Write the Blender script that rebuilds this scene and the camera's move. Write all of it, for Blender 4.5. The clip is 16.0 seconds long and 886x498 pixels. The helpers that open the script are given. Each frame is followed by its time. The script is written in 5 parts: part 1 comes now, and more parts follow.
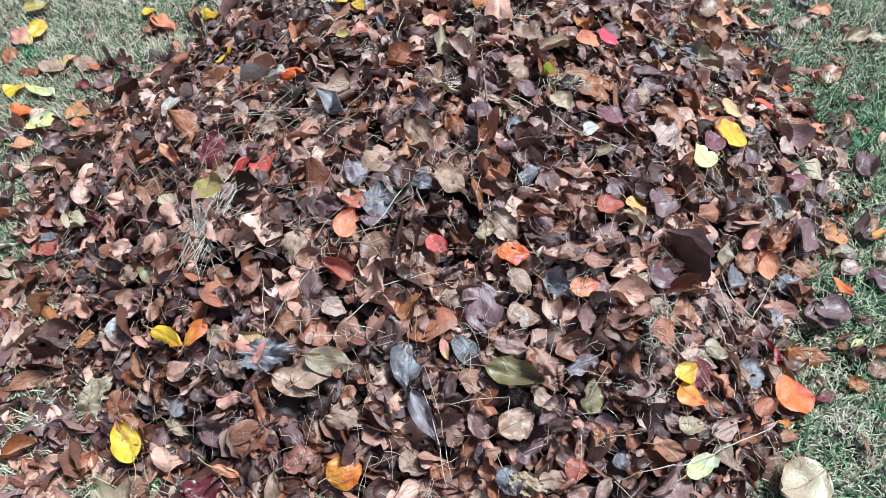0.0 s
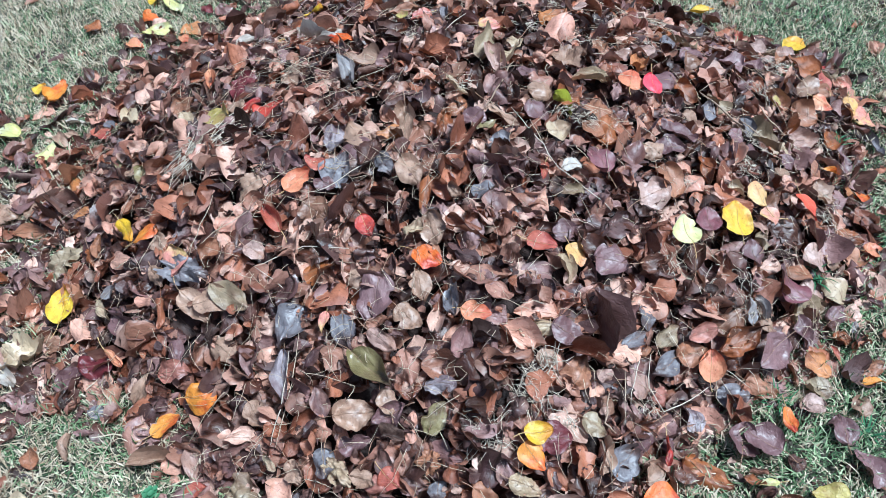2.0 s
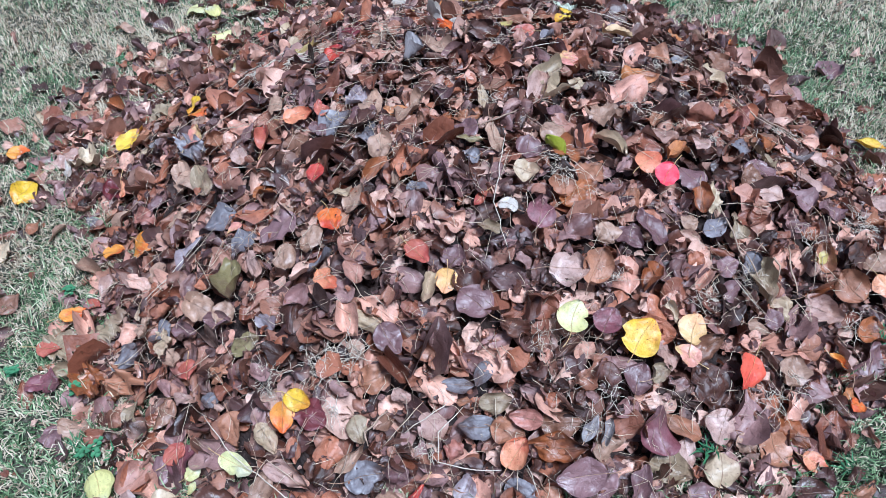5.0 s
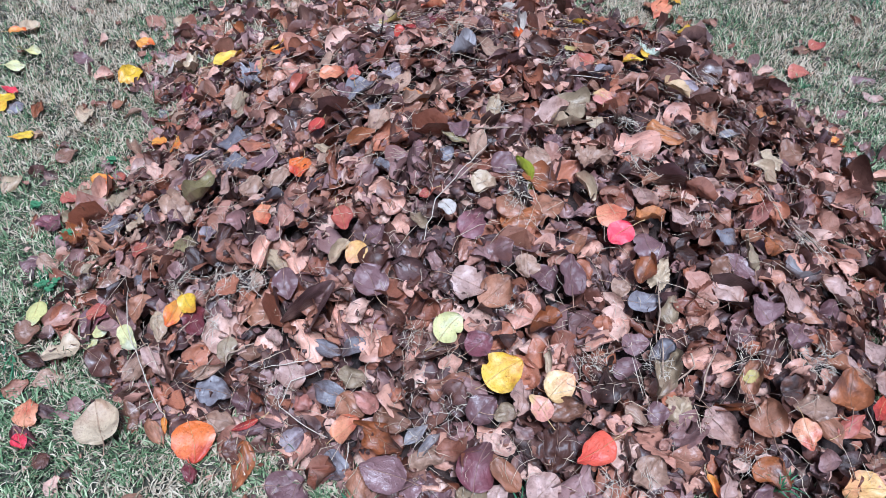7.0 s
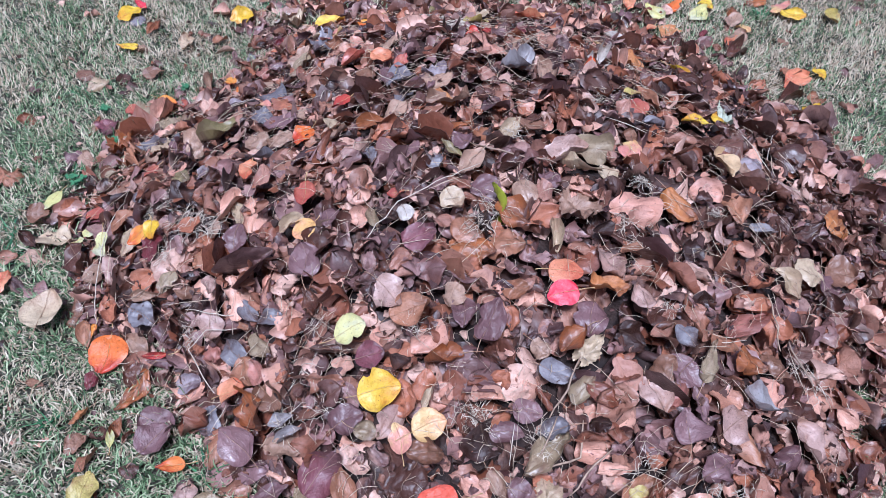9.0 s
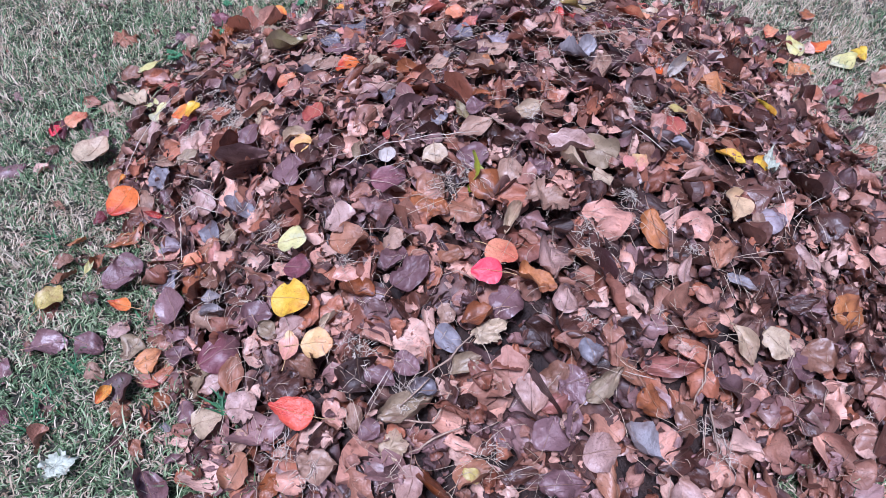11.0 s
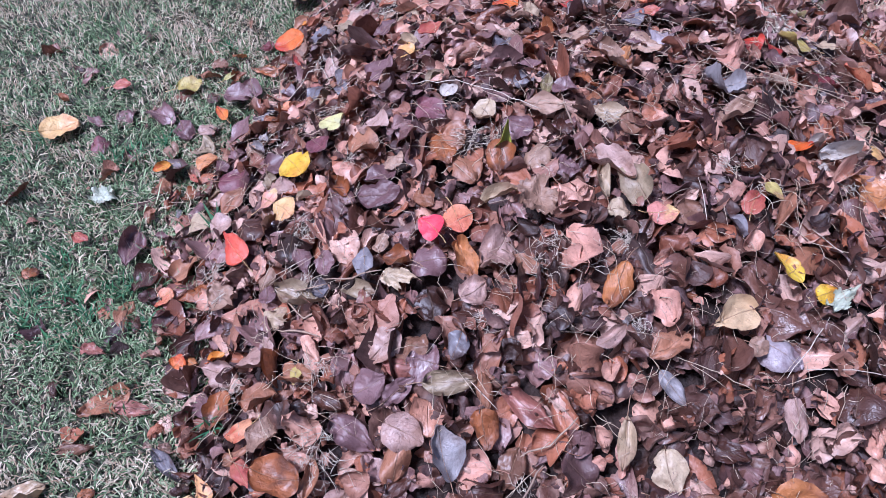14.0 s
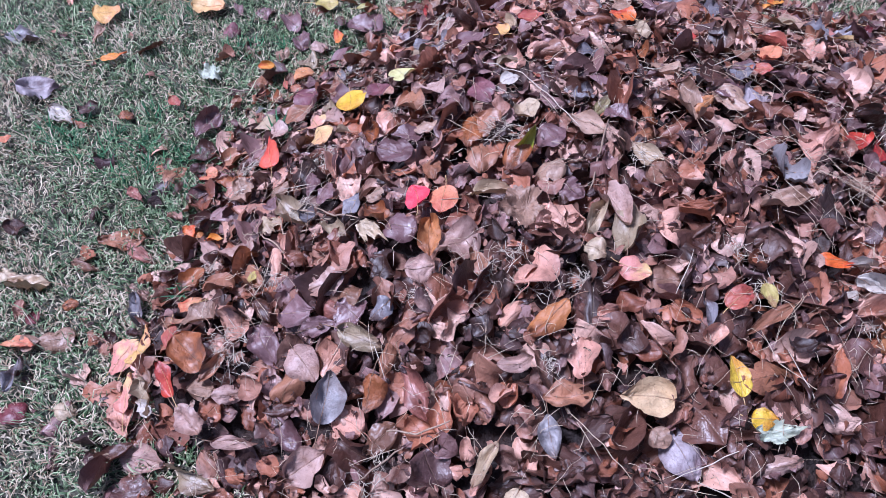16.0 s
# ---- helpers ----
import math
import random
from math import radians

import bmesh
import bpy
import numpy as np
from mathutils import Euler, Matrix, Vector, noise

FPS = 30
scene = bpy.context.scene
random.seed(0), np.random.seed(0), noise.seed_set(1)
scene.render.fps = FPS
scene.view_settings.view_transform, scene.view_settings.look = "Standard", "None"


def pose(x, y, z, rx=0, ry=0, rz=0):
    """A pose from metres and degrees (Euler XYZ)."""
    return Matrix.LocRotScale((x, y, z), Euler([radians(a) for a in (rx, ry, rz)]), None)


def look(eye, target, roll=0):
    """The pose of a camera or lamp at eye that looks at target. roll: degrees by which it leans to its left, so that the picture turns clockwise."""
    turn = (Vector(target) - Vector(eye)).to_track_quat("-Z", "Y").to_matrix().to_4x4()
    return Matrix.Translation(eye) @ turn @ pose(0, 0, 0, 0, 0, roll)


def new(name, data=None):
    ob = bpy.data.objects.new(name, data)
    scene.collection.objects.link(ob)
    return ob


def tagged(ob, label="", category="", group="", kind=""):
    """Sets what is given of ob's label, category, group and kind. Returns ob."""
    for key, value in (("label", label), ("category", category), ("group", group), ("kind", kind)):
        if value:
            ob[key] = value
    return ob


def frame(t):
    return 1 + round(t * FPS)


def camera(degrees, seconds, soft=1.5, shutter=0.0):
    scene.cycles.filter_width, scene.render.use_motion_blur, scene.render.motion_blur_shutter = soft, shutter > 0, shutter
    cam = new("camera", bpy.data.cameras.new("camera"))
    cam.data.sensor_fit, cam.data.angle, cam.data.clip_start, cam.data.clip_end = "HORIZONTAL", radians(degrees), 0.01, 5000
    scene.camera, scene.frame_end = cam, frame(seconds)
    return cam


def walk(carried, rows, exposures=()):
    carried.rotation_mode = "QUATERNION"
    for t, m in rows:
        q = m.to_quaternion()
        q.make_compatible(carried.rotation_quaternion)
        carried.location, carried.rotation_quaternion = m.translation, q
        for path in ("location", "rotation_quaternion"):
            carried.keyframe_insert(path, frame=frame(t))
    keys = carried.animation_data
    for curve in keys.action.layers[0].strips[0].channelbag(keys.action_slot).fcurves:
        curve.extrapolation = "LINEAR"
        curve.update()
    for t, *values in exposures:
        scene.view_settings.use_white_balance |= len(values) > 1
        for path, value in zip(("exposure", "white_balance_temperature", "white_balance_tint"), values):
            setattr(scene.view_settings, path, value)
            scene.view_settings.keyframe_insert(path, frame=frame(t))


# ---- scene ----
cam = camera(60.5, 16.0, soft=0.6)
PATH = [
    (0, (0.054, 0.013, 1.237), (-0.021, 1.284, -0.305), -3.2),
    (0.5, (0.187, -0.014, 1.246), (-0.041, 1.255, -0.283), -3.0),
    (1, (0.299, 0.007, 1.241), (-0.052, 1.26, -0.278), -3.0),
    (1.5, (0.412, 0.049, 1.216), (-0.051, 1.272, -0.297), -2.7),
    (2, (0.534, 0.105, 1.207), (-0.061, 1.272, -0.304), -2.6),
    (2.5, (0.629, 0.153, 1.205), (-0.085, 1.256, -0.302), -2.4),
    (3, (0.759, 0.223, 1.201), (-0.085, 1.242, -0.299), -2.2),
    (3.5, (0.886, 0.283, 1.208), (-0.058, 1.229, -0.28), -1.9),
    (3.7, (0.93, 0.309, 1.213), (-0.055, 1.221, -0.27), -1.9),
    (5.8, (1.185, 0.767, 1.189), (-0.113, 1.171, -0.278), -1.7),
    (6, (1.209, 0.817, 1.186), (-0.107, 1.165, -0.279), -1.4),
    (6.5, (1.263, 0.939, 1.195), (-0.084, 1.165, -0.267), -0.3),
    (7, (1.299, 1.052, 1.207), (-0.072, 1.144, -0.246), 0.9),
    (7.5, (1.288, 1.15, 1.202), (-0.091, 1.125, -0.247), 1.6),
    (8, (1.25, 1.272, 1.178), (-0.117, 1.118, -0.273), 2.3),
    (8.5, (1.212, 1.377, 1.178), (-0.13, 1.103, -0.28), 2.7),
    (8.7, (1.201, 1.417, 1.185), (-0.125, 1.092, -0.276), 2.8),
    (10.8, (1.063, 1.835, 1.225), (0.012, 1.066, -0.293), 5.2),
    (11, (1.029, 1.87, 1.218), (0.016, 1.064, -0.306), 5.1),
    (11.5, (0.94, 1.939, 1.221), (0.026, 1.057, -0.324), 5.0),
    (12, (0.85, 1.998, 1.238), (0.07, 1.031, -0.329), 4.5),
    (12.5, (0.758, 2.058, 1.242), (0.113, 1.023, -0.343), 3.7),
    (13, (0.634, 2.141, 1.254), (0.158, 1.05, -0.352), 2.5),
    (13.5, (0.54, 2.181, 1.264), (0.215, 1.059, -0.359), 1.5),
    (14, (0.434, 2.19, 1.252), (0.29, 1.05, -0.386), -0.2),
    (14.5, (0.339, 2.176, 1.241), (0.346, 1.052, -0.413), -1.4),
    (15, (0.246, 2.162, 1.253), (0.399, 1.067, -0.413), -1.7),
    (15.5, (0.172, 2.162, 1.26), (0.438, 1.099, -0.413), -1.6),
    (16, (0.034, 2.153, 1.278), (0.429, 1.137, -0.399), -1.9),
]
walk(cam, [(t, look(eye, target, roll)) for t, eye, target, roll in PATH],
     exposures=[(0, 0.75, 5080, -5), (3.7, 0.67, 4830, 2), (6, 0.54, 4880, 8), (8.7, 0.48, 4930, 14), (11, 0.48, 4980, 25), (16, 0.56, 4930, 25)])

# ---- light: overcast sky, brightest towards +x ----
SUN_TURN, SUN_HEIGHT = 80.0, 66.0
world = bpy.data.worlds.new("sky")
scene.world = world
world.use_nodes = True
wn = world.node_tree
sky = wn.nodes.new("ShaderNodeTexSky")
sky.sky_type, sky.sun_disc = "NISHITA", False
sky.sun_elevation, sky.sun_rotation = radians(SUN_HEIGHT), radians(SUN_TURN)
sky.air_density, sky.dust_density = 1.0, 4.0
wn.links.new(sky.outputs[0], wn.nodes["Background"].inputs[0])
wn.nodes["Background"].inputs[1].default_value = 0.061
sun = new("sun", bpy.data.lights.new("sun", "SUN"))
sun.data.energy, sun.data.angle, sun.data.color = 4.05, radians(13), (1.0, 0.965, 0.93)
away = Vector((math.sin(radians(SUN_TURN)) * math.cos(radians(SUN_HEIGHT)), math.cos(radians(SUN_TURN)) * math.cos(radians(SUN_HEIGHT)), math.sin(radians(SUN_HEIGHT))))
sun.matrix_world = look(away * 20, (0, 0, 0))


# ---- materials ----
class Nodes:
    """A short way to write a node material."""

    def __init__(self, name):
        self.mat = bpy.data.materials.new(name)
        self.mat.use_nodes = True
        self.tree = self.mat.node_tree
        self.bsdf = self.tree.nodes["Principled BSDF"]

    def add(self, kind, **sets):
        n = self.tree.nodes.new("ShaderNode" + kind)
        for key, value in sets.items():
            setattr(n, key, value)
        return n

    def put(self, socket, value):
        if isinstance(value, (int, float)):
            socket.default_value = value
        elif isinstance(value, tuple):
            socket.default_value = (*value, 1.0) if len(value) == 3 else value
        else:
            self.tree.links.new(value, socket)

    def math(self, op, a, b=0.0, c=0.0, clamp=False):
        n = self.add("Math", operation=op, use_clamp=clamp)
        for s, v in zip(n.inputs, (a, b, c)):
            self.put(s, v)
        return n.outputs[0]

    def ease(self, x, lo, hi, to_lo=0.0, to_hi=1.0):
        n = self.add("MapRange", interpolation_type="SMOOTHSTEP")
        for s, v in zip(n.inputs, (x, lo, hi, to_lo, to_hi)):
            self.put(s, v)
        return n.outputs[0]

    def mix(self, f, a, b, blend="MIX"):
        n = self.add("Mix", data_type="RGBA", blend_type=blend)
        self.put(n.inputs[0], f), self.put(n.inputs[6], a), self.put(n.inputs[7], b)
        return n.outputs[2]

    def noise(self, vec, scale, detail=3.0, w=None, rough=0.55):
        n = self.add("TexNoise", noise_dimensions="4D" if w is not None else "3D")
        self.put(n.inputs["Vector"], vec)
        if w is not None:
            self.put(n.inputs["W"], w)
        n.inputs["Scale"].default_value, n.inputs["Detail"].default_value, n.inputs["Roughness"].default_value = scale, detail, rough
        return n.outputs[0]

    def ramp(self, f, stops, constant=False):
        n = self.add("ValToRGB")
        e = n.color_ramp.elements
        if constant:
            n.color_ramp.interpolation = "CONSTANT"
        while len(e) < len(stops):
            e.new(0.5)
        for k, (at, col) in enumerate(stops):
            e[k].position, e[k].color = at, (*col, 1.0)
        self.put(n.inputs[0], f)
        return n.outputs[0]

    def bump(self, height, strength, distance):
        n = self.add("Bump")
        n.inputs["Strength"].default_value, n.inputs["Distance"].default_value = strength, distance
        self.put(n.inputs["Height"], height)
        self.put(self.bsdf.inputs["Normal"], n.outputs[0])

    def set(self, **values):
        for key, v in values.items():
            self.put(self.bsdf.inputs[key.replace("_", " ")], v)
        return self.mat


def leaf_material(name, stops, second=None, patch=(0.5, 0.75), spots=0.0, vein=(0.3, 0.2, 0.12), vein_amount=0.16, rough=(0.36, 0.58), islands=False, dull=0.19, wet=0.5):
    """A leaf's skin: tint from leaf to leaf, soft blotches, a midrib with faint side veins, dark spots, a damp film on some. second: a colour that takes over in patches."""
    m = Nodes(name)
    rnd = m.add("NewGeometry").outputs["Random Per Island"] if islands else m.add("ObjectInfo").outputs["Random"]
    uv = m.add("TexCoord").outputs["UV"]
    sep = m.add("SeparateXYZ")
    m.put(sep.inputs[0], uv)
    u, v = sep.outputs[0], sep.outputs[1]
    side = m.math("ABSOLUTE", m.math("SUBTRACT", v, 0.5))
    w = m.math("MULTIPLY", rnd, 37.0)
    rib = m.ease(side, 0.004, 0.022, 1.0, 0.0)
    wob = m.noise(uv, 5.0, 2.0, w)
    phase = m.math("ADD", m.math("SUBTRACT", m.math("MULTIPLY", u, 7.5), m.math("MULTIPLY", side, 6.0)), m.math("MULTIPLY", wob, 1.6))
    lines = m.ease(m.math("ABSOLUTE", m.math("SUBTRACT", m.math("FRACT", phase), 0.5)), 0.0, 0.16, 1.0, 0.0)
    lines = m.math("MULTIPLY", lines, m.ease(side, 0.12, 0.42, 1.0, 0.15))
    blotch = m.noise(uv, 2.3, 4.0, w, 0.6)
    cloud = m.noise(uv, 4.7, 4.0, m.math("ADD", w, 3.0), 0.65)
    grain = m.noise(uv, 24.0, 4.0, m.math("ADD", w, 5.0), 0.7)
    pucker = m.ease(m.math("ABSOLUTE", m.math("SUBTRACT", m.noise(uv, 5.5, 3.0, m.math("ADD", w, 8.0), 0.6), 0.5)), 0.0, 0.1)
    col = m.ramp(m.math("FRACT", m.math("MULTIPLY", rnd, 7.31)), stops, len(stops) > 2)
    if len(stops) > 2:
        col = m.mix(m.math("FRACT", m.math("MULTIPLY", rnd, 29.3)), m.mix(1.0, col, (0.72, 0.68, 0.67), "MULTIPLY"), m.mix(1.0, col, (1.3, 1.27, 1.25), "MULTIPLY"))
        other = m.ramp(m.math("FRACT", m.math("MULTIPLY", rnd, 11.9)), stops, True)
        where = m.math("ADD", m.noise(uv, 1.4, 3.0, m.math("ADD", w, 21.0), 0.55), m.math("MULTIPLY", m.math("SUBTRACT", side, 0.25), 0.5))
        col = m.mix(m.ease(where, 0.38, 0.7, 0.0, 0.38), col, other)
    if second:
        field = m.math("ADD", blotch, m.math("MULTIPLY", m.math("SUBTRACT", u, 0.5), 0.35))
        col = m.mix(m.ease(field, patch[0] - 0.06, patch[1]), col, second)
    deep = m.mix(1.0, col, (0.42, 0.33, 0.3), "MULTIPLY")
    light = m.mix(1.0, col, (1.32, 1.3, 1.28), "MULTIPLY")
    col = m.mix(m.math("MULTIPLY", m.ease(blotch, 0.28, 0.5, 1.0, 0.0), min(1.0, dull * 2.4)), col, light)
    col = m.mix(m.math("MULTIPLY", m.ease(cloud, 0.48, 0.72), min(1.0, dull * 2.6)), col, deep)
    # the margin browns first
    col = m.mix(m.math("MULTIPLY", m.ease(m.math("ADD", side, m.math("MULTIPLY", m.math("SUBTRACT", cloud, 0.5), 0.5)), 0.3, 0.52), min(0.6, dull * 2.0)), col, deep)
    col = m.mix(m.math("MULTIPLY", m.ease(grain, 0.5, 0.72), min(1.0, dull * 1.7)), col, m.mix(1.0, col, (0.45, 0.38, 0.34), "MULTIPLY"))
    col = m.mix(m.math("MULTIPLY", m.math("MAXIMUM", rib, m.math("MULTIPLY", lines, 0.3)), vein_amount), col, vein)
    if spots:
        sp = m.noise(uv, 17.0, 2.0, m.math("ADD", w, 11.0))
        col = m.mix(m.math("MULTIPLY", m.ease(sp, 0.64, 0.69), spots), col, (0.05, 0.022, 0.014))
    relief = m.math("ADD", m.math("MULTIPLY", rib, -0.4), m.math("MULTIPLY", lines, -0.07))
    relief = m.math("ADD", relief, m.math("ADD", m.math("MULTIPLY", grain, 0.12), m.math("ADD", m.math("MULTIPLY", cloud, 0.9), m.math("ADD", m.math("MULTIPLY", blotch, 1.0), m.math("MULTIPLY", pucker, 0.3)))))
    m.bump(relief, 1.0, 0.0018)
    gloss = m.ease(m.math("FRACT", m.math("MULTIPLY", rnd, 13.7)), 0.0, 1.0, rough[0], rough[1])
    film = m.math("MULTIPLY", m.ease(m.math("FRACT", m.math("MULTIPLY", rnd, 3.9)), 0.0, 0.45, 0.15, 1.0), m.ease(cloud, 0.4, 0.62, wet, wet * 0.3))
    m.set(Base_Color=col, Roughness=m.math("ADD", gloss, m.math("MULTIPLY", m.math("SUBTRACT", cloud, 0.5), 0.4)), Specular_IOR_Level=0.5, Coat_Weight=film, Coat_Roughness=m.ease(grain, 0.35, 0.65, 0.34, 0.5), Coat_IOR=1.5)
    # thin enough to let some light through
    thin = m.add("BsdfTranslucent")
    m.put(thin.inputs[0], m.mix(1.0, col, (1.35, 1.0, 0.75), "MULTIPLY"))
    both = m.add("MixShader")
    both.inputs[0].default_value = 0.1
    m.tree.links.new(m.bsdf.outputs[0], both.inputs[1]), m.tree.links.new(thin.outputs[0], both.inputs[2])
    m.tree.links.new(both.outputs[0], m.tree.nodes["Material Output"].inputs[0])
    return m.mat


# leaf browns; the mauve and pale pink-grey stops hold sky sheen as colour
BROWNS_AND_SHEEN = [(0.0, (0.038, 0.015, 0.010)), (0.08, (0.190, 0.063, 0.032)), (0.16, (0.067, 0.032, 0.029)), (0.24, (0.362, 0.175, 0.113)), (0.32, (0.086, 0.030, 0.018)), (0.40, (0.525, 0.293, 0.211)),
          (0.48, (0.202, 0.104, 0.095)), (0.56, (0.609, 0.396, 0.307)), (0.64, (0.057, 0.025, 0.024)), (0.71, (0.446, 0.228, 0.163)), (0.79, (0.065, 0.022, 0.013)), (0.86, (0.247, 0.144, 0.134)), (0.92, (0.294, 0.107, 0.054))]
LEAF = {
    "mixed": leaf_material("brown_leaf_mix", BROWNS_AND_SHEEN, spots=0.5, islands=True, rough=(0.34, 0.65)),
    "loose": leaf_material("brown_leaf", BROWNS_AND_SHEEN, spots=0.5, rough=(0.34, 0.65)),
    "deep_brown": leaf_material("deep_brown_leaf", [(0, (0.05, 0.018, 0.012)), (1, (0.17, 0.075, 0.05))], spots=0.5, islands=True, rough=(0.34, 0.6)),
    "brown": leaf_material("mid_brown_leaf", [(0, (0.163, 0.075, 0.044)), (1, (0.25, 0.125, 0.075))], spots=0.3),
    "dark": leaf_material("dark_brown_leaf", [(0, (0.055, 0.022, 0.015)), (1, (0.105, 0.04, 0.024))], vein=(0.16, 0.09, 0.07), rough=(0.32, 0.46)),
    # brown leaf, lightened and purpled by sky sheen put into the colour
    "purple": leaf_material("purple_brown_leaf", [(0, (0.125, 0.06, 0.06)), (1, (0.21, 0.115, 0.114))], vein=(0.36, 0.24, 0.22), vein_amount=0.22, rough=(0.32, 0.46)),
    # dark leaf; its grey is the sky's sheen put into the colour
    "sheen_grey": leaf_material("sheen_grey_leaf", [(0, (0.147, 0.131, 0.140)), (1, (0.230, 0.207, 0.219))], second=(0.09, 0.055, 0.05), patch=(0.52, 0.7), vein=(0.08, 0.06, 0.06), rough=(0.32, 0.46)),
    "tan": leaf_material("tan_leaf", [(0, (0.302, 0.181, 0.120)), (1, (0.414, 0.262, 0.181))], second=(0.2, 0.11, 0.07), patch=(0.55, 0.75), spots=0.5, vein=(0.2, 0.11, 0.07)),
    "rust": leaf_material("rust_brown_leaf", [(0, (0.22, 0.064, 0.018)), (1, (0.33, 0.11, 0.033))], second=(0.10, 0.036, 0.02), spots=0.5),
    "cream": leaf_material("cream_leaf", [(0, (0.405, 0.294, 0.180)), (1, (0.493, 0.378, 0.246))], second=(0.38, 0.25, 0.16), patch=(0.52, 0.75), vein=(0.3, 0.19, 0.12), spots=0.5, dull=0.18),
    "pale": leaf_material("pale_yellow_leaf", [(0, (0.54, 0.49, 0.17)), (1, (0.6, 0.56, 0.26))], second=(0.5, 0.48, 0.32), vein=(0.45, 0.38, 0.14), spots=0.55, dull=0.14),
    "yellow": leaf_material("yellow_leaf", [(0, (0.62, 0.37, 0.012)), (1, (0.64, 0.44, 0.03))], second=(0.55, 0.24, 0.015), patch=(0.52, 0.72), vein=(0.6, 0.42, 0.08), spots=0.7, dull=0.2),
    "amber": leaf_material("amber_leaf", [(0, (0.62, 0.21, 0.02)), (1, (0.64, 0.27, 0.035))], second=(0.56, 0.11, 0.018), patch=(0.48, 0.66), vein=(0.6, 0.3, 0.08), spots=0.5, dull=0.14),
    "orange": leaf_material("orange_leaf", [(0, (0.58, 0.11, 0.015)), (1, (0.6, 0.17, 0.025))], second=(0.44, 0.045, 0.015), patch=(0.5, 0.7), vein=(0.6, 0.25, 0.07), spots=0.6, dull=0.14),
    "red": leaf_material("red_leaf", [(0, (0.38, 0.03, 0.022)), (1, (0.46, 0.055, 0.03))], second=(0.2, 0.018, 0.016), vein=(0.5, 0.15, 0.08), spots=0.5, dull=0.16),
    "crimson": leaf_material("crimson_pink_leaf", [(0, (0.6, 0.03, 0.055)), (1, (0.64, 0.045, 0.075))], second=(0.62, 0.13, 0.05), patch=(0.66, 0.85), vein=(0.62, 0.16, 0.12), dull=0.1),
    "pink": leaf_material("salmon_pink_leaf", [(0, (0.54, 0.21, 0.165)), (1, (0.6, 0.28, 0.2))], second=(0.6, 0.4, 0.16), patch=(0.52, 0.72), vein=(0.56, 0.3, 0.2), spots=0.3, dull=0.14),
    "maroon": leaf_material("maroon_leaf", [(0, (0.1, 0.016, 0.02)), (1, (0.16, 0.028, 0.032))], vein=(0.28, 0.08, 0.06), rough=(0.34, 0.5)),
    "olive": leaf_material("olive_leaf", [(0, (0.184, 0.146, 0.059)), (1, (0.259, 0.205, 0.092))], second=(0.14, 0.09, 0.05), spots=0.3),
    "green": leaf_material("yellow_green_leaf", [(0, (0.24, 0.27, 0.012)), (1, (0.3, 0.32, 0.02))], vein=(0.4, 0.4, 0.1), dull=0.1),
    "white": leaf_material("bleached_leaf", [(0, (0.44, 0.38, 0.32)), (1, (0.52, 0.46, 0.4))], second=(0.4, 0.3, 0.23), patch=(0.55, 0.75), vein=(0.36, 0.28, 0.22), dull=0.16),
    "mustard": leaf_material("mustard_leaf", [(0, (0.38, 0.29, 0.06)), (1, (0.45, 0.36, 0.11))], second=(0.3, 0.17, 0.07), spots=0.4, vein=(0.4, 0.3, 0.12)),
    "copper": leaf_material("copper_brown_leaf", [(0, (0.275, 0.112, 0.056)), (1, (0.367, 0.168, 0.092))], second=(0.19, 0.08, 0.04), spots=0.45, vein=(0.22, 0.1, 0.055)),
    "khaki": leaf_material("khaki_leaf", [(0, (0.250, 0.180, 0.107)), (1, (0.330, 0.250, 0.154))], second=(0.19, 0.115, 0.07), spots=0.4, vein=(0.19, 0.12, 0.07)),
    "blush": leaf_material("pinkish_tan_leaf", [(0, (0.367, 0.226, 0.184)), (1, (0.454, 0.302, 0.250))], second=(0.33, 0.185, 0.13), spots=0.5, vein=(0.3, 0.17, 0.125), dull=0.26),
    "peach": leaf_material("peach_leaf", [(0, (0.62, 0.35, 0.1)), (1, (0.64, 0.42, 0.18))], second=(0.6, 0.28, 0.13), vein=(0.56, 0.35, 0.15), spots=0.5, dull=0.18),
    "scarlet": leaf_material("scarlet_leaf", [(0, (0.6, 0.085, 0.045)), (1, (0.64, 0.13, 0.07))], second=(0.5, 0.05, 0.03), vein=(0.6, 0.2, 0.1), spots=0.5, dull=0.18),
    "coral": leaf_material("coral_red_leaf", [(0, (0.352, 0.085, 0.051)), (1, (0.416, 0.128, 0.081))], second=(0.33, 0.06, 0.045), spots=0.45, vein=(0.48, 0.2, 0.13)),
    "salmon": leaf_material("salmon_orange_leaf", [(0, (0.56, 0.19, 0.09)), (1, (0.6, 0.27, 0.14))], second=(0.46, 0.1, 0.045), patch=(0.5, 0.72), spots=0.6, vein=(0.56, 0.3, 0.18), dull=0.16),
    "plum": leaf_material("plum_leaf", [(0, (0.15, 0.042, 0.05)), (1, (0.21, 0.075, 0.085))], second=(0.09, 0.035, 0.035), patch=(0.5, 0.7), vein=(0.42, 0.24, 0.22), vein_amount=0.3, dull=0.2),
    "tawny": leaf_material("tawny_leaf", [(0, (0.4, 0.15, 0.045)), (1, (0.5, 0.22, 0.085))], second=(0.22, 0.075, 0.03), patch=(0.52, 0.75), spots=0.5, vein=(0.3, 0.13, 0.06)),
    "sand": leaf_material("sand_leaf", [(0, (0.54, 0.37, 0.2)), (1, (0.6, 0.43, 0.25))], second=(0.42, 0.26, 0.13), vein=(0.36, 0.22, 0.12), spots=0.35, dull=0.14),
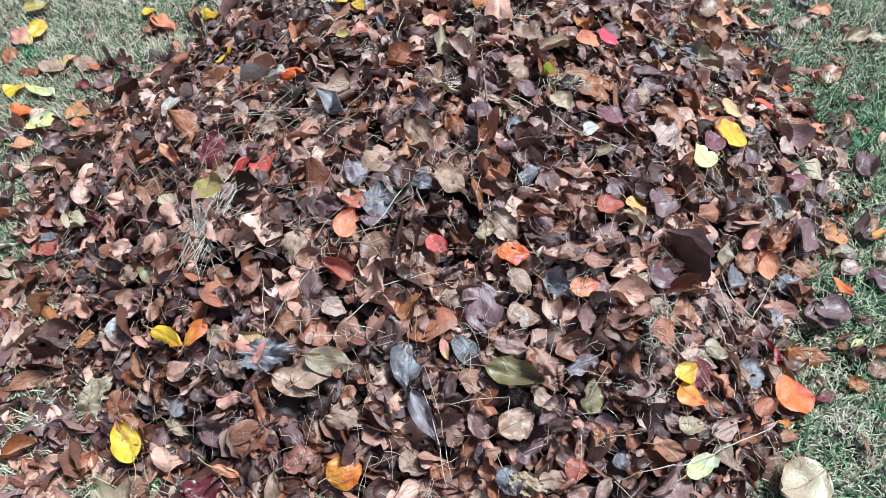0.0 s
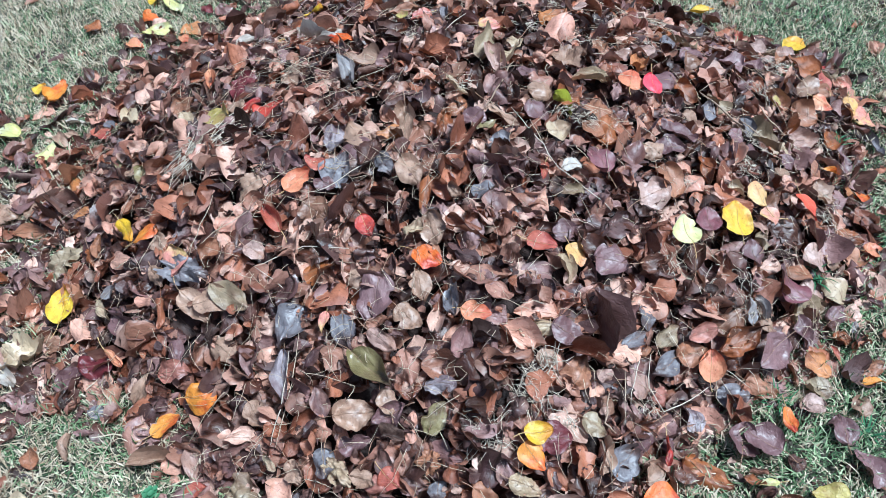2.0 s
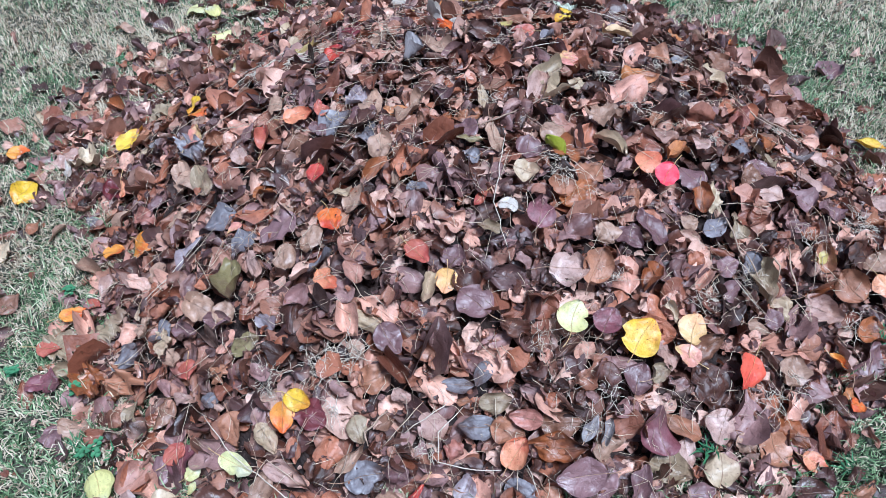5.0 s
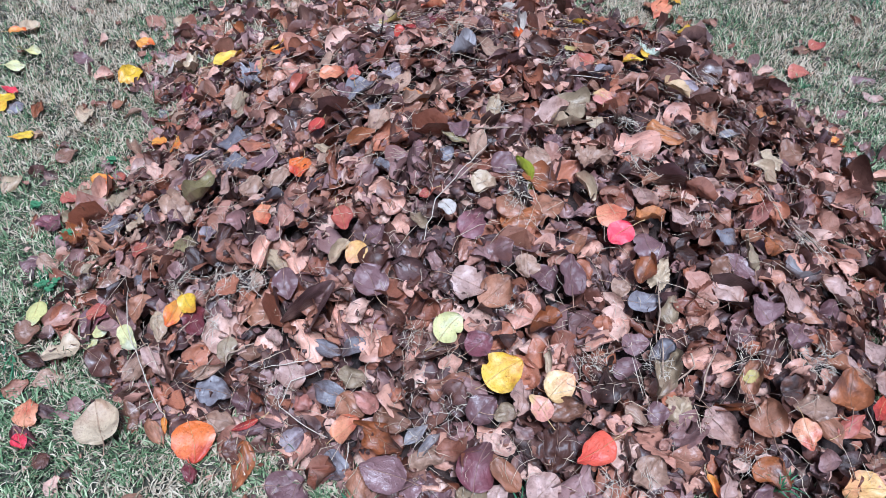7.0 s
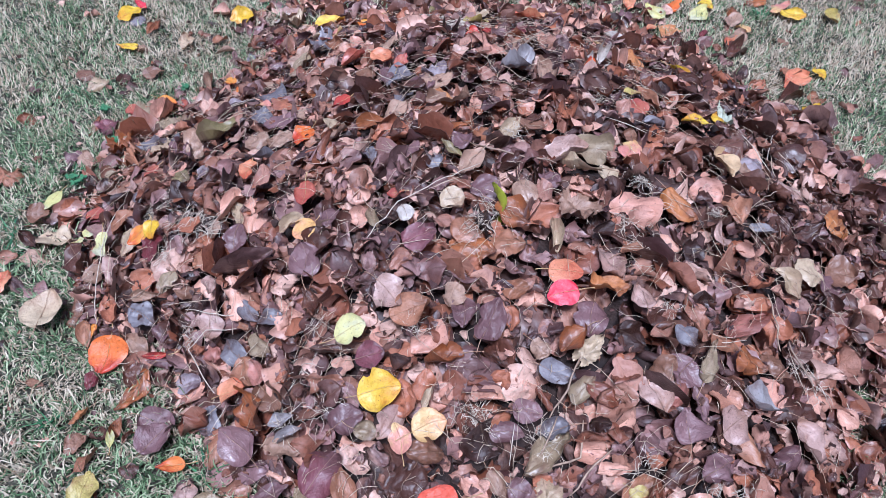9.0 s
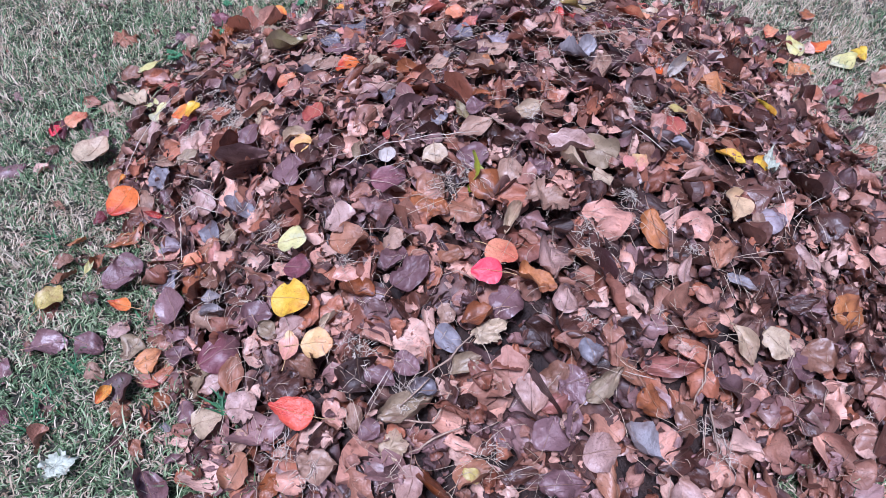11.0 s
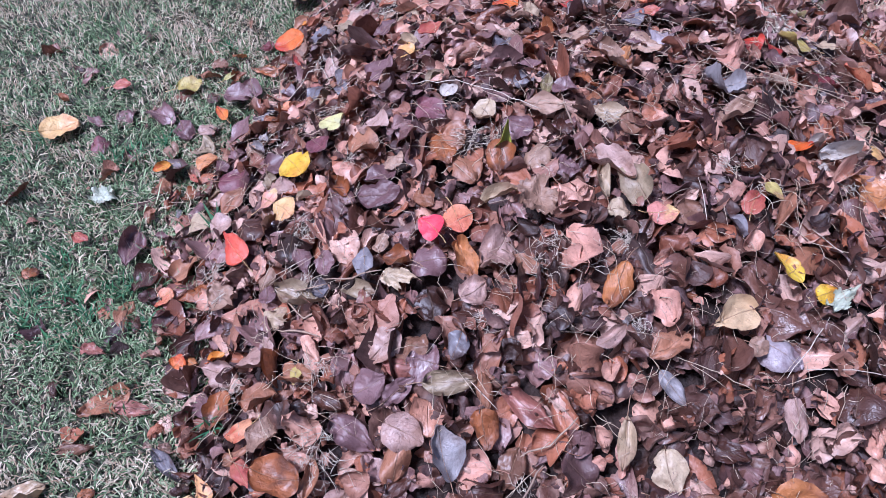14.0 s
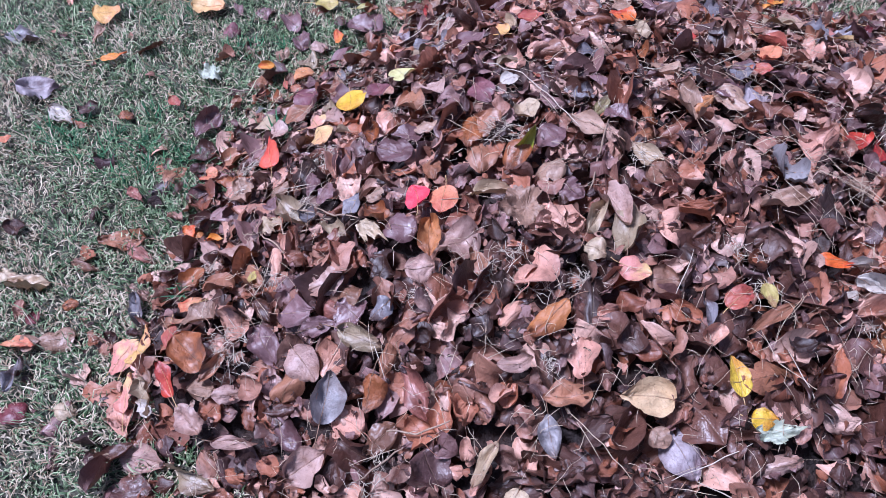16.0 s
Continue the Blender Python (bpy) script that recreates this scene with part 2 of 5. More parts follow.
    "brick": leaf_material("brick_brown_leaf", [(0, (0.3, 0.11, 0.08)), (1, (0.4, 0.17, 0.125))], second=(0.19, 0.07, 0.05), spots=0.35, vein=(0.22, 0.09, 0.07)),
    "mint": leaf_material("greenish_white_leaf", [(0, (0.44, 0.47, 0.36)), (1, (0.5, 0.53, 0.42))], second=(0.36, 0.36, 0.24), patch=(0.52, 0.75), vein=(0.4, 0.42, 0.3), dull=0.16),
    "lilac": leaf_material("lilac_grey_leaf", [(0, (0.28, 0.23, 0.238)), (1, (0.37, 0.31, 0.32))], second=(0.16, 0.1, 0.105), vein=(0.16, 0.11, 0.12), spots=0.3),
    "ash": leaf_material("ash_grey_leaf", [(0, (0.239, 0.212, 0.212)), (1, (0.313, 0.285, 0.283))], second=(0.2, 0.15, 0.135), vein=(0.15, 0.11, 0.1), spots=0.3),
}


def stem_material(name, a, b, islands=False):
    m = Nodes(name)
    rnd = m.add("NewGeometry").outputs["Random Per Island"] if islands else m.add("ObjectInfo").outputs["Random"]
    pos = m.add("TexCoord").outputs["Object"]
    n = m.noise(pos, 160.0, 3.0)
    col = m.mix(m.ease(n, 0.3, 0.7), m.mix(rnd, a, b), m.mix(rnd, b, tuple(c * 0.5 for c in a)))
    m.bump(n, 0.4, 0.001)
    return m.set(Base_Color=col, Roughness=0.6)


STALK = stem_material("leaf_stalk", (0.46, 0.3, 0.19), (0.24, 0.12, 0.07))
BRIGHT_STALK = stem_material("yellow_stalk", (0.6, 0.45, 0.2), (0.5, 0.28, 0.12))
STRAW = stem_material("dry_straw", (0.68, 0.57, 0.42), (0.42, 0.29, 0.19), islands=True)
ROOTLET = stem_material("bleached_grass", (0.74, 0.66, 0.54), (0.44, 0.34, 0.25), islands=True)
TWIG = stem_material("twig_bark", (0.42, 0.3, 0.2), (0.22, 0.14, 0.1))


def grass_material(name, stops, dry):
    """Blades: tint from blade to blade, drier in patches of the lawn."""
    m = Nodes(name)
    rnd = m.add("NewGeometry").outputs["Random Per Island"]
    pos = m.add("TexCoord").outputs["Object"]
    patch = m.math("ADD", m.math("MULTIPLY", m.noise(pos, 2.6, 3.0), 0.6), m.math("MULTIPLY", m.noise(pos, 8.0, 3.0), 0.4))
    col = m.ramp(rnd, stops)
    faded = m.mix(m.math("FRACT", m.math("MULTIPLY", rnd, 9.7)), (0.56, 0.48, 0.35), (0.25, 0.175, 0.105))
    across = m.add("SeparateXYZ")
    m.put(across.inputs[0], pos)
    west = m.math("ADD", m.ease(across.outputs[0], -1.0, 0.3, 0.22, -0.04), m.ease(across.outputs[0], 0.6, 1.1, 0.0, -0.04))
    clump = m.noise(pos, 30.0, 2.0)
    col = m.mix(m.ease(clump, 0.36, 0.64), m.mix(1.0, col, (0.86, 0.86, 0.82), "MULTIPLY"), m.mix(1.0, col, (1.22, 1.2, 1.17), "MULTIPLY"))
    pick = m.math("ADD", m.math("FRACT", m.math("MULTIPLY", rnd, 5.3)), m.math("ADD", west, m.math("ADD", m.math("MULTIPLY", m.math("SUBTRACT", patch, 0.5), 2.6), m.math("MULTIPLY", m.math("SUBTRACT", clump, 0.5), 1.3))))
    col = m.mix(m.ease(pick, dry - 0.04, dry + 0.04), col, faded)
    return m.set(Base_Color=col, Roughness=0.6, Specular_IOR_Level=0.3)


GRASS = grass_material("lawn_blades", [(0, (0.034, 0.066, 0.024)), (0.3, (0.086, 0.145, 0.064)), (0.7, (0.175, 0.245, 0.118)), (1.0, (0.36, 0.4, 0.25))], 0.5)
WEED = grass_material("weed_blades", [(0, (0.022, 0.085, 0.04)), (1, (0.075, 0.2, 0.085))], 9.0)


def soil_material():
    m = Nodes("turf_soil")
    pos = m.add("TexCoord").outputs["Object"]
    big, fine = m.noise(pos, 1.7, 4.0), m.noise(pos, 90.0, 5.0)
    col = m.mix(m.ease(big, 0.35, 0.65), (0.045, 0.04, 0.026), (0.028, 0.034, 0.02))
    col = m.mix(m.ease(fine, 0.4, 0.7), col, (0.11, 0.1, 0.07))
    # further out the closed sward takes over
    out = m.add("VectorMath", operation="DISTANCE")
    m.put(out.inputs[0], pos)
    out.inputs[1].default_value = (0.0, 1.2, 0.0)
    sward = m.mix(m.ease(m.noise(pos, 260.0, 4.0), 0.35, 0.65), (0.024, 0.032, 0.017), (0.15, 0.15, 0.105))
    sward = m.mix(m.ease(m.noise(pos, 2.3, 4.0), 0.4, 0.65), sward, m.mix(1.0, sward, (1.35, 1.22, 1.2), "MULTIPLY"))
    col = m.mix(m.ease(m.math("ADD", out.outputs["Value"], m.math("MULTIPLY", m.noise(pos, 6.0, 3.0), 0.8)), 2.0, 3.0), col, sward)
    m.bump(fine, 0.8, 0.01)
    return m.set(Base_Color=col, Roughness=0.9)


SOIL = soil_material()


def gap_shade_material():
    m = Nodes("gap_shade_litter")
    pos = m.add("TexCoord").outputs["Object"]
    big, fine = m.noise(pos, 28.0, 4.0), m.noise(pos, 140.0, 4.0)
    # near-black: the shade of the gaps between leaves is put into this colour
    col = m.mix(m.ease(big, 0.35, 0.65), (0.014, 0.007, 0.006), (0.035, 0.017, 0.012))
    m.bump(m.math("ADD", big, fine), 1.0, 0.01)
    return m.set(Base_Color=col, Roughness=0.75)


GAP_SHADE = gap_shade_material()

# ---- the lie of the ground and of the heap ----
HEAP_X, HEAP_Y, HEAP_TOP = 0.0, 1.2, 0.252
LUMPS = ((0.6, 0.9, 0.12, -0.029), (0.0, 0.8, 0.18, -0.027), (0.1, 1.7, 0.18, 0.02), (-0.2, 0.5, 0.12, 0.019), (0.7, 1.4, 0.12, 0.017), (0.4, 0.6, 0.12, 0.015), (0.0, 0.5, 0.12, -0.014), (0.72, 1.8, 0.15, 0.06), (-0.28, 1.72, 0.14, 0.022), (0.3, 0.93, 0.1, 0.012), (0.7, 0.98, 0.1, 0.02))


def rim(angle):
    """The heap's reach from its middle, by the direction in degrees."""
    r = 0.90
    for at, width, more in ((47, 15, 0.13), (38, 8, 0.03), (-29, 14, -0.12), (-104, 12, -0.1), (-150, 22, 0.01), (155, 16, -0.04), (-8, 14, -0.04), (97, 14, 0.06), (130, 14, 0.04), (176, 12, 0.04)):
        d = (angle - at + 180) % 360 - 180
        r += more * math.exp(-(d / width) ** 2)
    return r


def lay(x, y):
    """Height of the heap's skin (0 outside it) and how far out it is, 1 at the rim."""
    dx, dy = x - HEAP_X, y - HEAP_Y
    rho = math.hypot(dx, dy) / rim(math.degrees(math.atan2(dy, dx)))
    if rho >= 1:
        return 0.0, rho
    z = HEAP_TOP * (1 - rho ** 2.8) ** 1.5 + 0.007 * noise.noise((x * 9, y * 9, 1.7)) * min(1.0, (1 - rho) * 6)
    z += sum(h * math.exp(-((x - cx) ** 2 + (y - cy) ** 2) / s ** 2) for cx, cy, s, h in LUMPS) * min(1.0, (1 - rho) * 9)
    return max(0.006 * min(1.0, (1 - rho) * 8), z), rho


def slope(x, y):
    """The upward normal of ground or heap."""
    e = 0.03
    return Vector(((lay(x - e, y)[0] - lay(x + e, y)[0]) / (2 * e), (lay(x, y - e)[0] - lay(x, y + e)[0]) / (2 * e), 1)).normalized()


# ---- mesh helpers ----
def mesh_of(name, verts, faces, material, uvs=None, smooth=True):
    me = bpy.data.meshes.new(name)
    me.from_pydata(verts, [], faces)
    if uvs is not None:
        layer = me.uv_layers.new(name="UVMap")
        loops = np.empty(len(me.loops), dtype=np.int32)
        me.loops.foreach_get("vertex_index", loops)
        layer.data.foreach_set("uv", np.asarray(uvs, dtype=np.float32)[loops].ravel())
    me.polygons.foreach_set("use_smooth", np.full(len(me.polygons), smooth))
    me.materials.append(material)
    me.update()
    return me


def tube(points, radii, sides=5):
    """Vertices and faces of a tube along points."""
    verts, faces = [], []
    for k, p in enumerate(points):
        ahead = (points[min(k + 1, len(points) - 1)] - points[max(k - 1, 0)]).normalized()
        a = ahead.cross(Vector((0.31, 0.17, 0.93))).normalized()
        b = ahead.cross(a)
        for s in range(sides):
            f = 2 * math.pi * s / sides
            verts.append(p + (a * math.cos(f) + b * math.sin(f)) * radii[k])
    for k in range(len(points) - 1):
        for s in range(sides):
            faces.append((k * sides + s, k * sides + (s + 1) % sides, (k + 1) * sides + (s + 1) % sides, (k + 1) * sides + s))
    faces.append(tuple(range(sides))[::-1])
    faces.append(tuple(range((len(points) - 1) * sides, len(points) * sides)))
    return verts, faces


def outline(u, form):
    """Half width of a blade, 0 to 1, at u from its stalk to its tip."""
    if form == "long":
        return max(0.0, math.sin(math.pi * u ** 0.9)) ** 0.8
    power, blunt, pinch = {"round": (0.84, 0.52, 0.12), "heart": (0.66, 0.6, 0.3)}.get(form, (0.79, 0.58, 0.26))
    w = max(0.0, math.sin(math.pi * u ** power)) ** blunt
    point = max(0.0, (u - 0.78) / 0.22)
    return w * (1 - pinch * math.sin(math.pi * min(1.0, point)) ** 2)


def blade(rng, form="ovate", rows=9, cols=5, bend=0.3, roll=(0.3, 0.3), fold=0.1, ripple=0.05, twist=0.1, ragged=0.03, torn=0.0, crumple=0.02, lip=(0.0, 0.0), crease=0.0, wrinkle=0.0):
    """A leaf of length 1 and width 1 lying along x, middle at the origin: vertices, faces, uvs. bend curls it along its length, roll each half across it, lip turns the margin up or down, crease folds it along a chance line, wrinkle puckers it in sharp ridges."""
    verts, uvs, faces = [], [], []
    off = Vector((rng.uniform(0, 50), rng.uniform(0, 50), 0))
    ph = [rng.uniform(0, 6) for _ in range(6)]
    way, at_line = rng.uniform(0, math.pi), rng.uniform(-0.15, 0.15)
    u_end = 1 - torn * rng.uniform(0.3, 1)
    skew = rng.uniform(-0.09, 0.09)
    bite = [(rng.uniform(0.15, 0.9), rng.choice((-1, 1)), rng.uniform(0.04, 0.1), rng.uniform(0.1, 0.45)) for _ in range(rng.choice((0, 1, 1, 2)))] if ragged > 0.02 else []
    for i in range(rows):
        u = u_end * (0.5 - 0.5 * math.cos(math.pi * i / (rows - 1))) ** 0.95
        half = max(outline(u, form) * 0.5, 0.012)
        for j in range(cols):
            s = 2 * j / (cols - 1) - 1
            q = 0 if s < 0 else 1
            h = half * (1 + ragged * (math.sin(9 * u + ph[q]) + 0.7 * math.sin(21 * u + ph[2 + q]) + 0.5 * rng.uniform(-1, 1)))
            for at, side, wide, deep in bite:
                if side * s > 0:
                    h *= 1 - deep * math.exp(-((u - at) / wide) ** 2)
            x, y = u - 0.5, s * h
            if torn and i == rows - 1:
                x -= rng.uniform(0, 0.25)
            a = abs(y) * 2
            z = fold * a * 0.5 + ripple * a * math.sin(8 * u + ph[4 + q])
            z += crumple * (noise.noise(off + Vector((u * 3, s * 1.5, 0))) + 0.6 * noise.noise(off + Vector((u * 7, s * 3.3, 5))))
            z += twist * (u - 0.5) * y * 2
            if wrinkle:
                z -= wrinkle * (abs(noise.noise(off + Vector((u * 4 + s, s * 2.2 - u, 9)))) + 0.6 * abs(noise.noise(off + Vector((u * 8, s * 4.5, 2)))))
            z += crease * abs(x * math.cos(way) + y * math.sin(way) - at_line)
            z += lip[q] * max(0.0, abs(s) - 0.55) ** 2 * (0.5 + 0.5 * math.sin(5 * u + ph[q]))
            # roll across, then bend along
            k = roll[q] * (0.6 + 0.4 * math.sin(math.pi * u)) * 2
            if abs(k) > 1e-3:
                y, z = math.sin(y * k) / k - z * math.sin(y * k), (1 - math.cos(y * k)) / k + z * math.cos(y * k)
            y += skew * math.sin(math.pi * u)
            if abs(bend) > 1e-3:
                k = bend * 2 * (1 + 0.5 * x)
                x, z = math.sin(x * k) / k - z * math.sin(x * k), (1 - math.cos(x * k)) / k + z * math.cos(x * k)
            verts.append((x, y, z))
            uvs.append((u, 0.5 + s * h))
    for i in range(rows - 1):
        for j in range(cols - 1):
            q = i * cols + j
            faces.append((q, q + cols, q + cols + 1, q + 1))
    return verts, faces, uvs


def maple(rng, rings=7, spokes=80):
    """A broad lobed leaf of length 1, dried and crumpled, stalk end at -0.5. Each lobe has a rib of its own."""
    verts, uvs, faces = [(-0.25, 0, 0)], [(0.2, 0.5)], []
    off = Vector((rng.uniform(0, 50), rng.uniform(0, 50), 0))
    cup, fold, bend = rng.uniform(-0.8, 0.9), rng.uniform(-0.6, 0.7), rng.uniform(-0.9, 1.0)
    lobes = [(-2.05, rng.uniform(0.36, 0.46)), (-1.0, rng.uniform(0.55, 0.66)), (0.0, rng.uniform(0.72, 0.82)), (1.0, rng.uniform(0.55, 0.66)), (2.05, rng.uniform(0.36, 0.46))]
    for k in range(1, rings + 1):
        for s in range(spokes):
            a = -math.pi + 2 * math.pi * s / spokes
            reach, near = 0.4, min(lobes, key=lambda q: abs(a - q[0]))[0]
            for at, far in lobes:
                reach = max(reach, 0.4 + (far - 0.4) * max(0.0, 1 - abs(a - at) / 0.72) ** 0.75)
            reach *= 1 + 0.06 * (((a * 3.3 + off.x) % 1.0) - 0.5) + 0.05 * math.sin(a * 23 + off.y)
            if abs(a) > 2.8:
                reach *= 0.6
            d = reach * k / rings
            x, y = -0.25 + d * math.cos(a), d * math.sin(a) * 1.05
            wave = noise.noise(off + Vector((x * 3.5, y * 3.5, 0))) + 0.5 * noise.noise(off + Vector((x * 8, y * 8, 3)))
            z = 0.3 * wave * (0.3 + d * 1.4) + cup * d * d + fold * abs(y) * 0.5 + bend * 0.5 * x * x + 0.05 * abs(math.sin(a - near)) * d
            verts.append((x, y * (1 - 0.18 * abs(fold)), z))
            uvs.append((0.2 + d * math.cos(a - near), 0.5 + abs(d * math.sin(a - near))))
    for s in range(spokes):
        n = (s + 1) % spokes
        faces.append((0, 1 + s, 1 + n))
        for k in range(rings - 1):
            p, q = 1 + k * spokes, 1 + (k + 1) * spokes
            faces.append((p + s, q + s, q + n, p + n))
    return verts, faces, uvs


def add_stalk(v, f, uv, rng, length=0.55, cols=5):
    """A stalk grown from the first row of a blade."""
    a, b, c = 1, cols // 2, cols - 2
    ring = [a, b, c]
    bx, by, bz = v[b]
    side = rng.uniform(-0.25, 0.25)
    lift = rng.uniform(-0.15, 0.3)
    for k in (1, 2, 3):
        t = k / 3
        start = len(v)
        w = 0.014 - 0.004 * t
        px, py, pz = bx - length * t, by + side * t * t, bz + lift * t * t - 0.02 * t
        v += [(px, py - w, pz), (px, py, pz + w * 1.6), (px, py + w, pz)]
        uv += [(0.01, 0.5)] * 3
        new_ring = [start, start + 1, start + 2]
        for s in range(3):
            n = (s + 1) % 3
            f.append((ring[s], new_ring[s], new_ring[n], ring[n]))
        ring = new_ring
    return v, f, uv


rng = random.Random(11)


def brown_variant(k, rows=13, cols=11):
    """One of the dry brown leaf forms of the heap: domed, cupped, rolled along one side, curled up or torn."""
    form = ("round", "ovate", "ovate", "heart", "round", "ovate", "long")[k % 7]
    mood = (k * 5 + k // 7) % 8
    bend, fold, ripple, torn = rng.uniform(-0.5, 0.4), rng.uniform(-0.12, 0.2), 0.05, 0.0
    near = rng.uniform(-0.6, 0.8)
    lip = (rng.uniform(-1.2, 1.5), rng.uniform(-1.2, 1.5))
    roll = (near + rng.uniform(-0.3, 0.3), near + rng.uniform(-0.3, 0.3))
    if mood == 1:
        near = rng.choice((-1, 1)) * rng.uniform(1.4, 2.3)
        roll = (near, near * rng.uniform(0.5, 1))
    elif mood == 2:
        bend = rng.choice((-1, 1)) * rng.uniform(0.7, 1.2)
    elif mood == 3:
        roll = (rng.uniform(-0.4, 0.4), rng.choice((-1, 1, 1)) * rng.uniform(1.5, 2.7))
    elif mood == 4:
        ripple, torn = 0.12, 0.25
    elif mood in (5, 6):
        # lies face down, domed
        near = rng.uniform(-1.3, -0.7)
        bend, roll, lip = rng.uniform(-0.8, -0.3), (near, near + rng.uniform(-0.3, 0.3)), (0.0, 0.0)
    elif mood == 7:
        # folded along the midrib
        fold, roll, ripple = rng.choice((-1, 1)) * rng.uniform(0.7, 1.4), (0.2, 0.2), 0.09
    v, f, uv = blade(rng, form, rows, cols, bend, roll, fold, ripple, rng.uniform(-0.6, 0.6), 0.045, torn, rng.uniform(0.05, 0.13), lip, rng.choice((-1, 1)) * rng.uniform(0.0, 0.6), rng.choice((0.02, 0.07, 0.13, 0.22)))
    if k % 2 == 0:
        add_stalk(v, f, uv, rng, rng.uniform(0.2, 0.5), cols)
    return v, f, uv


VARIANTS = [brown_variant(k) for k in range(84)]
UNDER = [brown_variant(k, 7, 5) for k in range(42)]
# broken bits of leaf
CRUMBS = [blade(rng, "round", 5, 5, rng.uniform(-0.9, 0.9), (rng.uniform(-1.2, 1.5), rng.uniform(-1.2, 1.5)), rng.uniform(-0.3, 0.4), 0.12, rng.uniform(-0.8, 0.8), 0.16, 0.35, 0.12) for _ in range(40)]


def aim(normal, yaw):
    """Turn that lays a leaf on a slope with that normal, its tip towards yaw (degrees) as seen from above."""
    n = normal.normalized()
    ahead = Vector((math.cos(radians(yaw)), math.sin(radians(yaw)), 0))
    ahead = (ahead - n * ahead.dot(n)).normalized()
    across = n.cross(ahead)
    return Matrix((ahead, across, n)).transposed()


def joined(name, placed, material):
    """One mesh out of many transformed variants: (variant, 3x3 turn, size, width, place)."""
    vs, fs, us, base = [], [], [], 0
    for variant, turn, size, wide, at in placed:
        v, f, uv = variant
        a = np.asarray(v) * (size, wide, size)
        vs.append(a @ np.asarray(turn).T + np.asarray(at))
        fs += [tuple(i + base for i in q) for q in f]
        us += uv
        base += len(v)
    return mesh_of(name, np.vstack(vs), fs, material, us)


# ---- the ground ----
def ground_sheet():
    edge = [-300, -90, -30, -10, -4] + [-2.4 + 0.15 * k for k in range(33)] + [4, 10, 30, 90, 300]
    n = len(edge)
    verts = [(x, y + 1.2, -0.004 + 0.006 * noise.noise((x * 1.3, y * 1.3, 0.3)) - (0.004 if abs(x) < 3 else 0)) for y in edge for x in edge]
    faces = [(j * n + i, j * n + i + 1, (j + 1) * n + i + 1, (j + 1) * n + i) for j in range(n - 1) for i in range(n - 1)]
    return tagged(new("ground", mesh_of("ground", verts, faces, SOIL)), "thin patchy lawn soil with dry thatch", "ground", kind="structure")


ground_sheet()


def lawn(count, reach):
    """Short matted blades all round the heap."""
    r = np.random.default_rng(5)
    d = 0.72 + (reach - 0.72) * r.uniform(0, 1, count)
    far = r.uniform(0, 1, count) < 0.12
    d = np.where(far, 1.7 + r.exponential(0.9, count), d)
    d = d + np.where(far, 0.0, np.clip((d - 1.3) / 0.85, 0, 1) * r.normal(0.05, 0.3, count))
    a = r.uniform(0, 2 * np.pi, count)
    x, y = HEAP_X + d * np.cos(a), HEAP_Y + d * np.sin(a)
    limit = np.array([rim(math.degrees(q)) for q in np.linspace(-np.pi, np.pi, 361)])
    keep = d > np.interp((a + np.pi) % (2 * np.pi) - np.pi, np.linspace(-np.pi, np.pi, 361), limit) - 0.1
    x, y, d = x[keep], y[keep], d[keep]
    n = len(x)
    # blades of one clump lean much the same way
    cell = np.floor(x / 0.034).astype(int) * 92821 + np.floor(y / 0.034).astype(int) * 68917
    lot = np.modf(np.abs(np.sin(cell * 0.7317)) * 43758.5)[0]
    az = lot * 2 * np.pi + r.normal(0, 1.1, n)
    tall = np.modf(lot * 97.3)[0]
    length = (r.gamma(4, 0.0042, n) + 0.005) * (0.7 + 0.75 * tall)
    wide = r.uniform(0.0007, 0.0017, n) * (1 + 0.9 * np.maximum(0, d - reach))
    lean = np.clip(r.normal(0.8, 0.4, n), 0.05, 1.5)
    side = np.stack((-np.sin(az), np.cos(az), np.zeros(n)), 1) * wide[:, None]
    verts = np.empty((n, 7, 3))
    p = np.stack((x, y, np.full(n, -0.004)), 1)
    verts[:, 0], verts[:, 1] = p - side, p + side
    for k, (share, narrow) in enumerate(((0.4, 0.9), (0.32, 0.75), (0.28, 0.0))):
        flat, rise = np.sin(lean) * length * share, np.cos(lean) * length * share
        p = p + np.stack((np.cos(az) * flat, np.sin(az) * flat, rise), 1)
        p[:, 2] = np.maximum(p[:, 2], 0.002)
        if k < 2:
            across = np.stack((-np.sin(az), np.cos(az), np.zeros(n)), 1) * (wide * narrow)[:, None]
            verts[:, 2 * k + 2], verts[:, 2 * k + 3] = p - across, p + across
        else:
            verts[:, 6] = p
        az = az + r.normal(0, 0.7, n)
        lean = np.clip(lean + r.normal(0.35, 0.4, n), 0.1, 2.4)
    verts = verts.reshape(-1, 3)
    k = np.arange(n)[:, None] * 7
    quads = (k + np.array((0, 1, 3, 2))).tolist() + (k + np.array((2, 3, 5, 4))).tolist()
    tips = (k + np.array((4, 5, 6))).tolist()
    me = mesh_of("lawn_grass", verts, quads + tips, GRASS)
    return tagged(new("lawn_grass", me), "short matted lawn grass, green mixed with bleached dry blades", "grass", kind="stuff")


lawn(410000, 2.15)

# ---- the heap of leaves ----
heap = tagged(new("leaf_pile"), "low heap of raked brown autumn leaves lying on the lawn", "leaf pile")


def part(name, mesh, parent, label=""):
    ob = new(name, mesh)
    ob.parent = parent
    return tagged(ob, label)


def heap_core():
    # sheet below the leaves, its dark colour stands for shade in the gaps
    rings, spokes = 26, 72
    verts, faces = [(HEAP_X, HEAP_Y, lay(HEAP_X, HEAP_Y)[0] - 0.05)], []
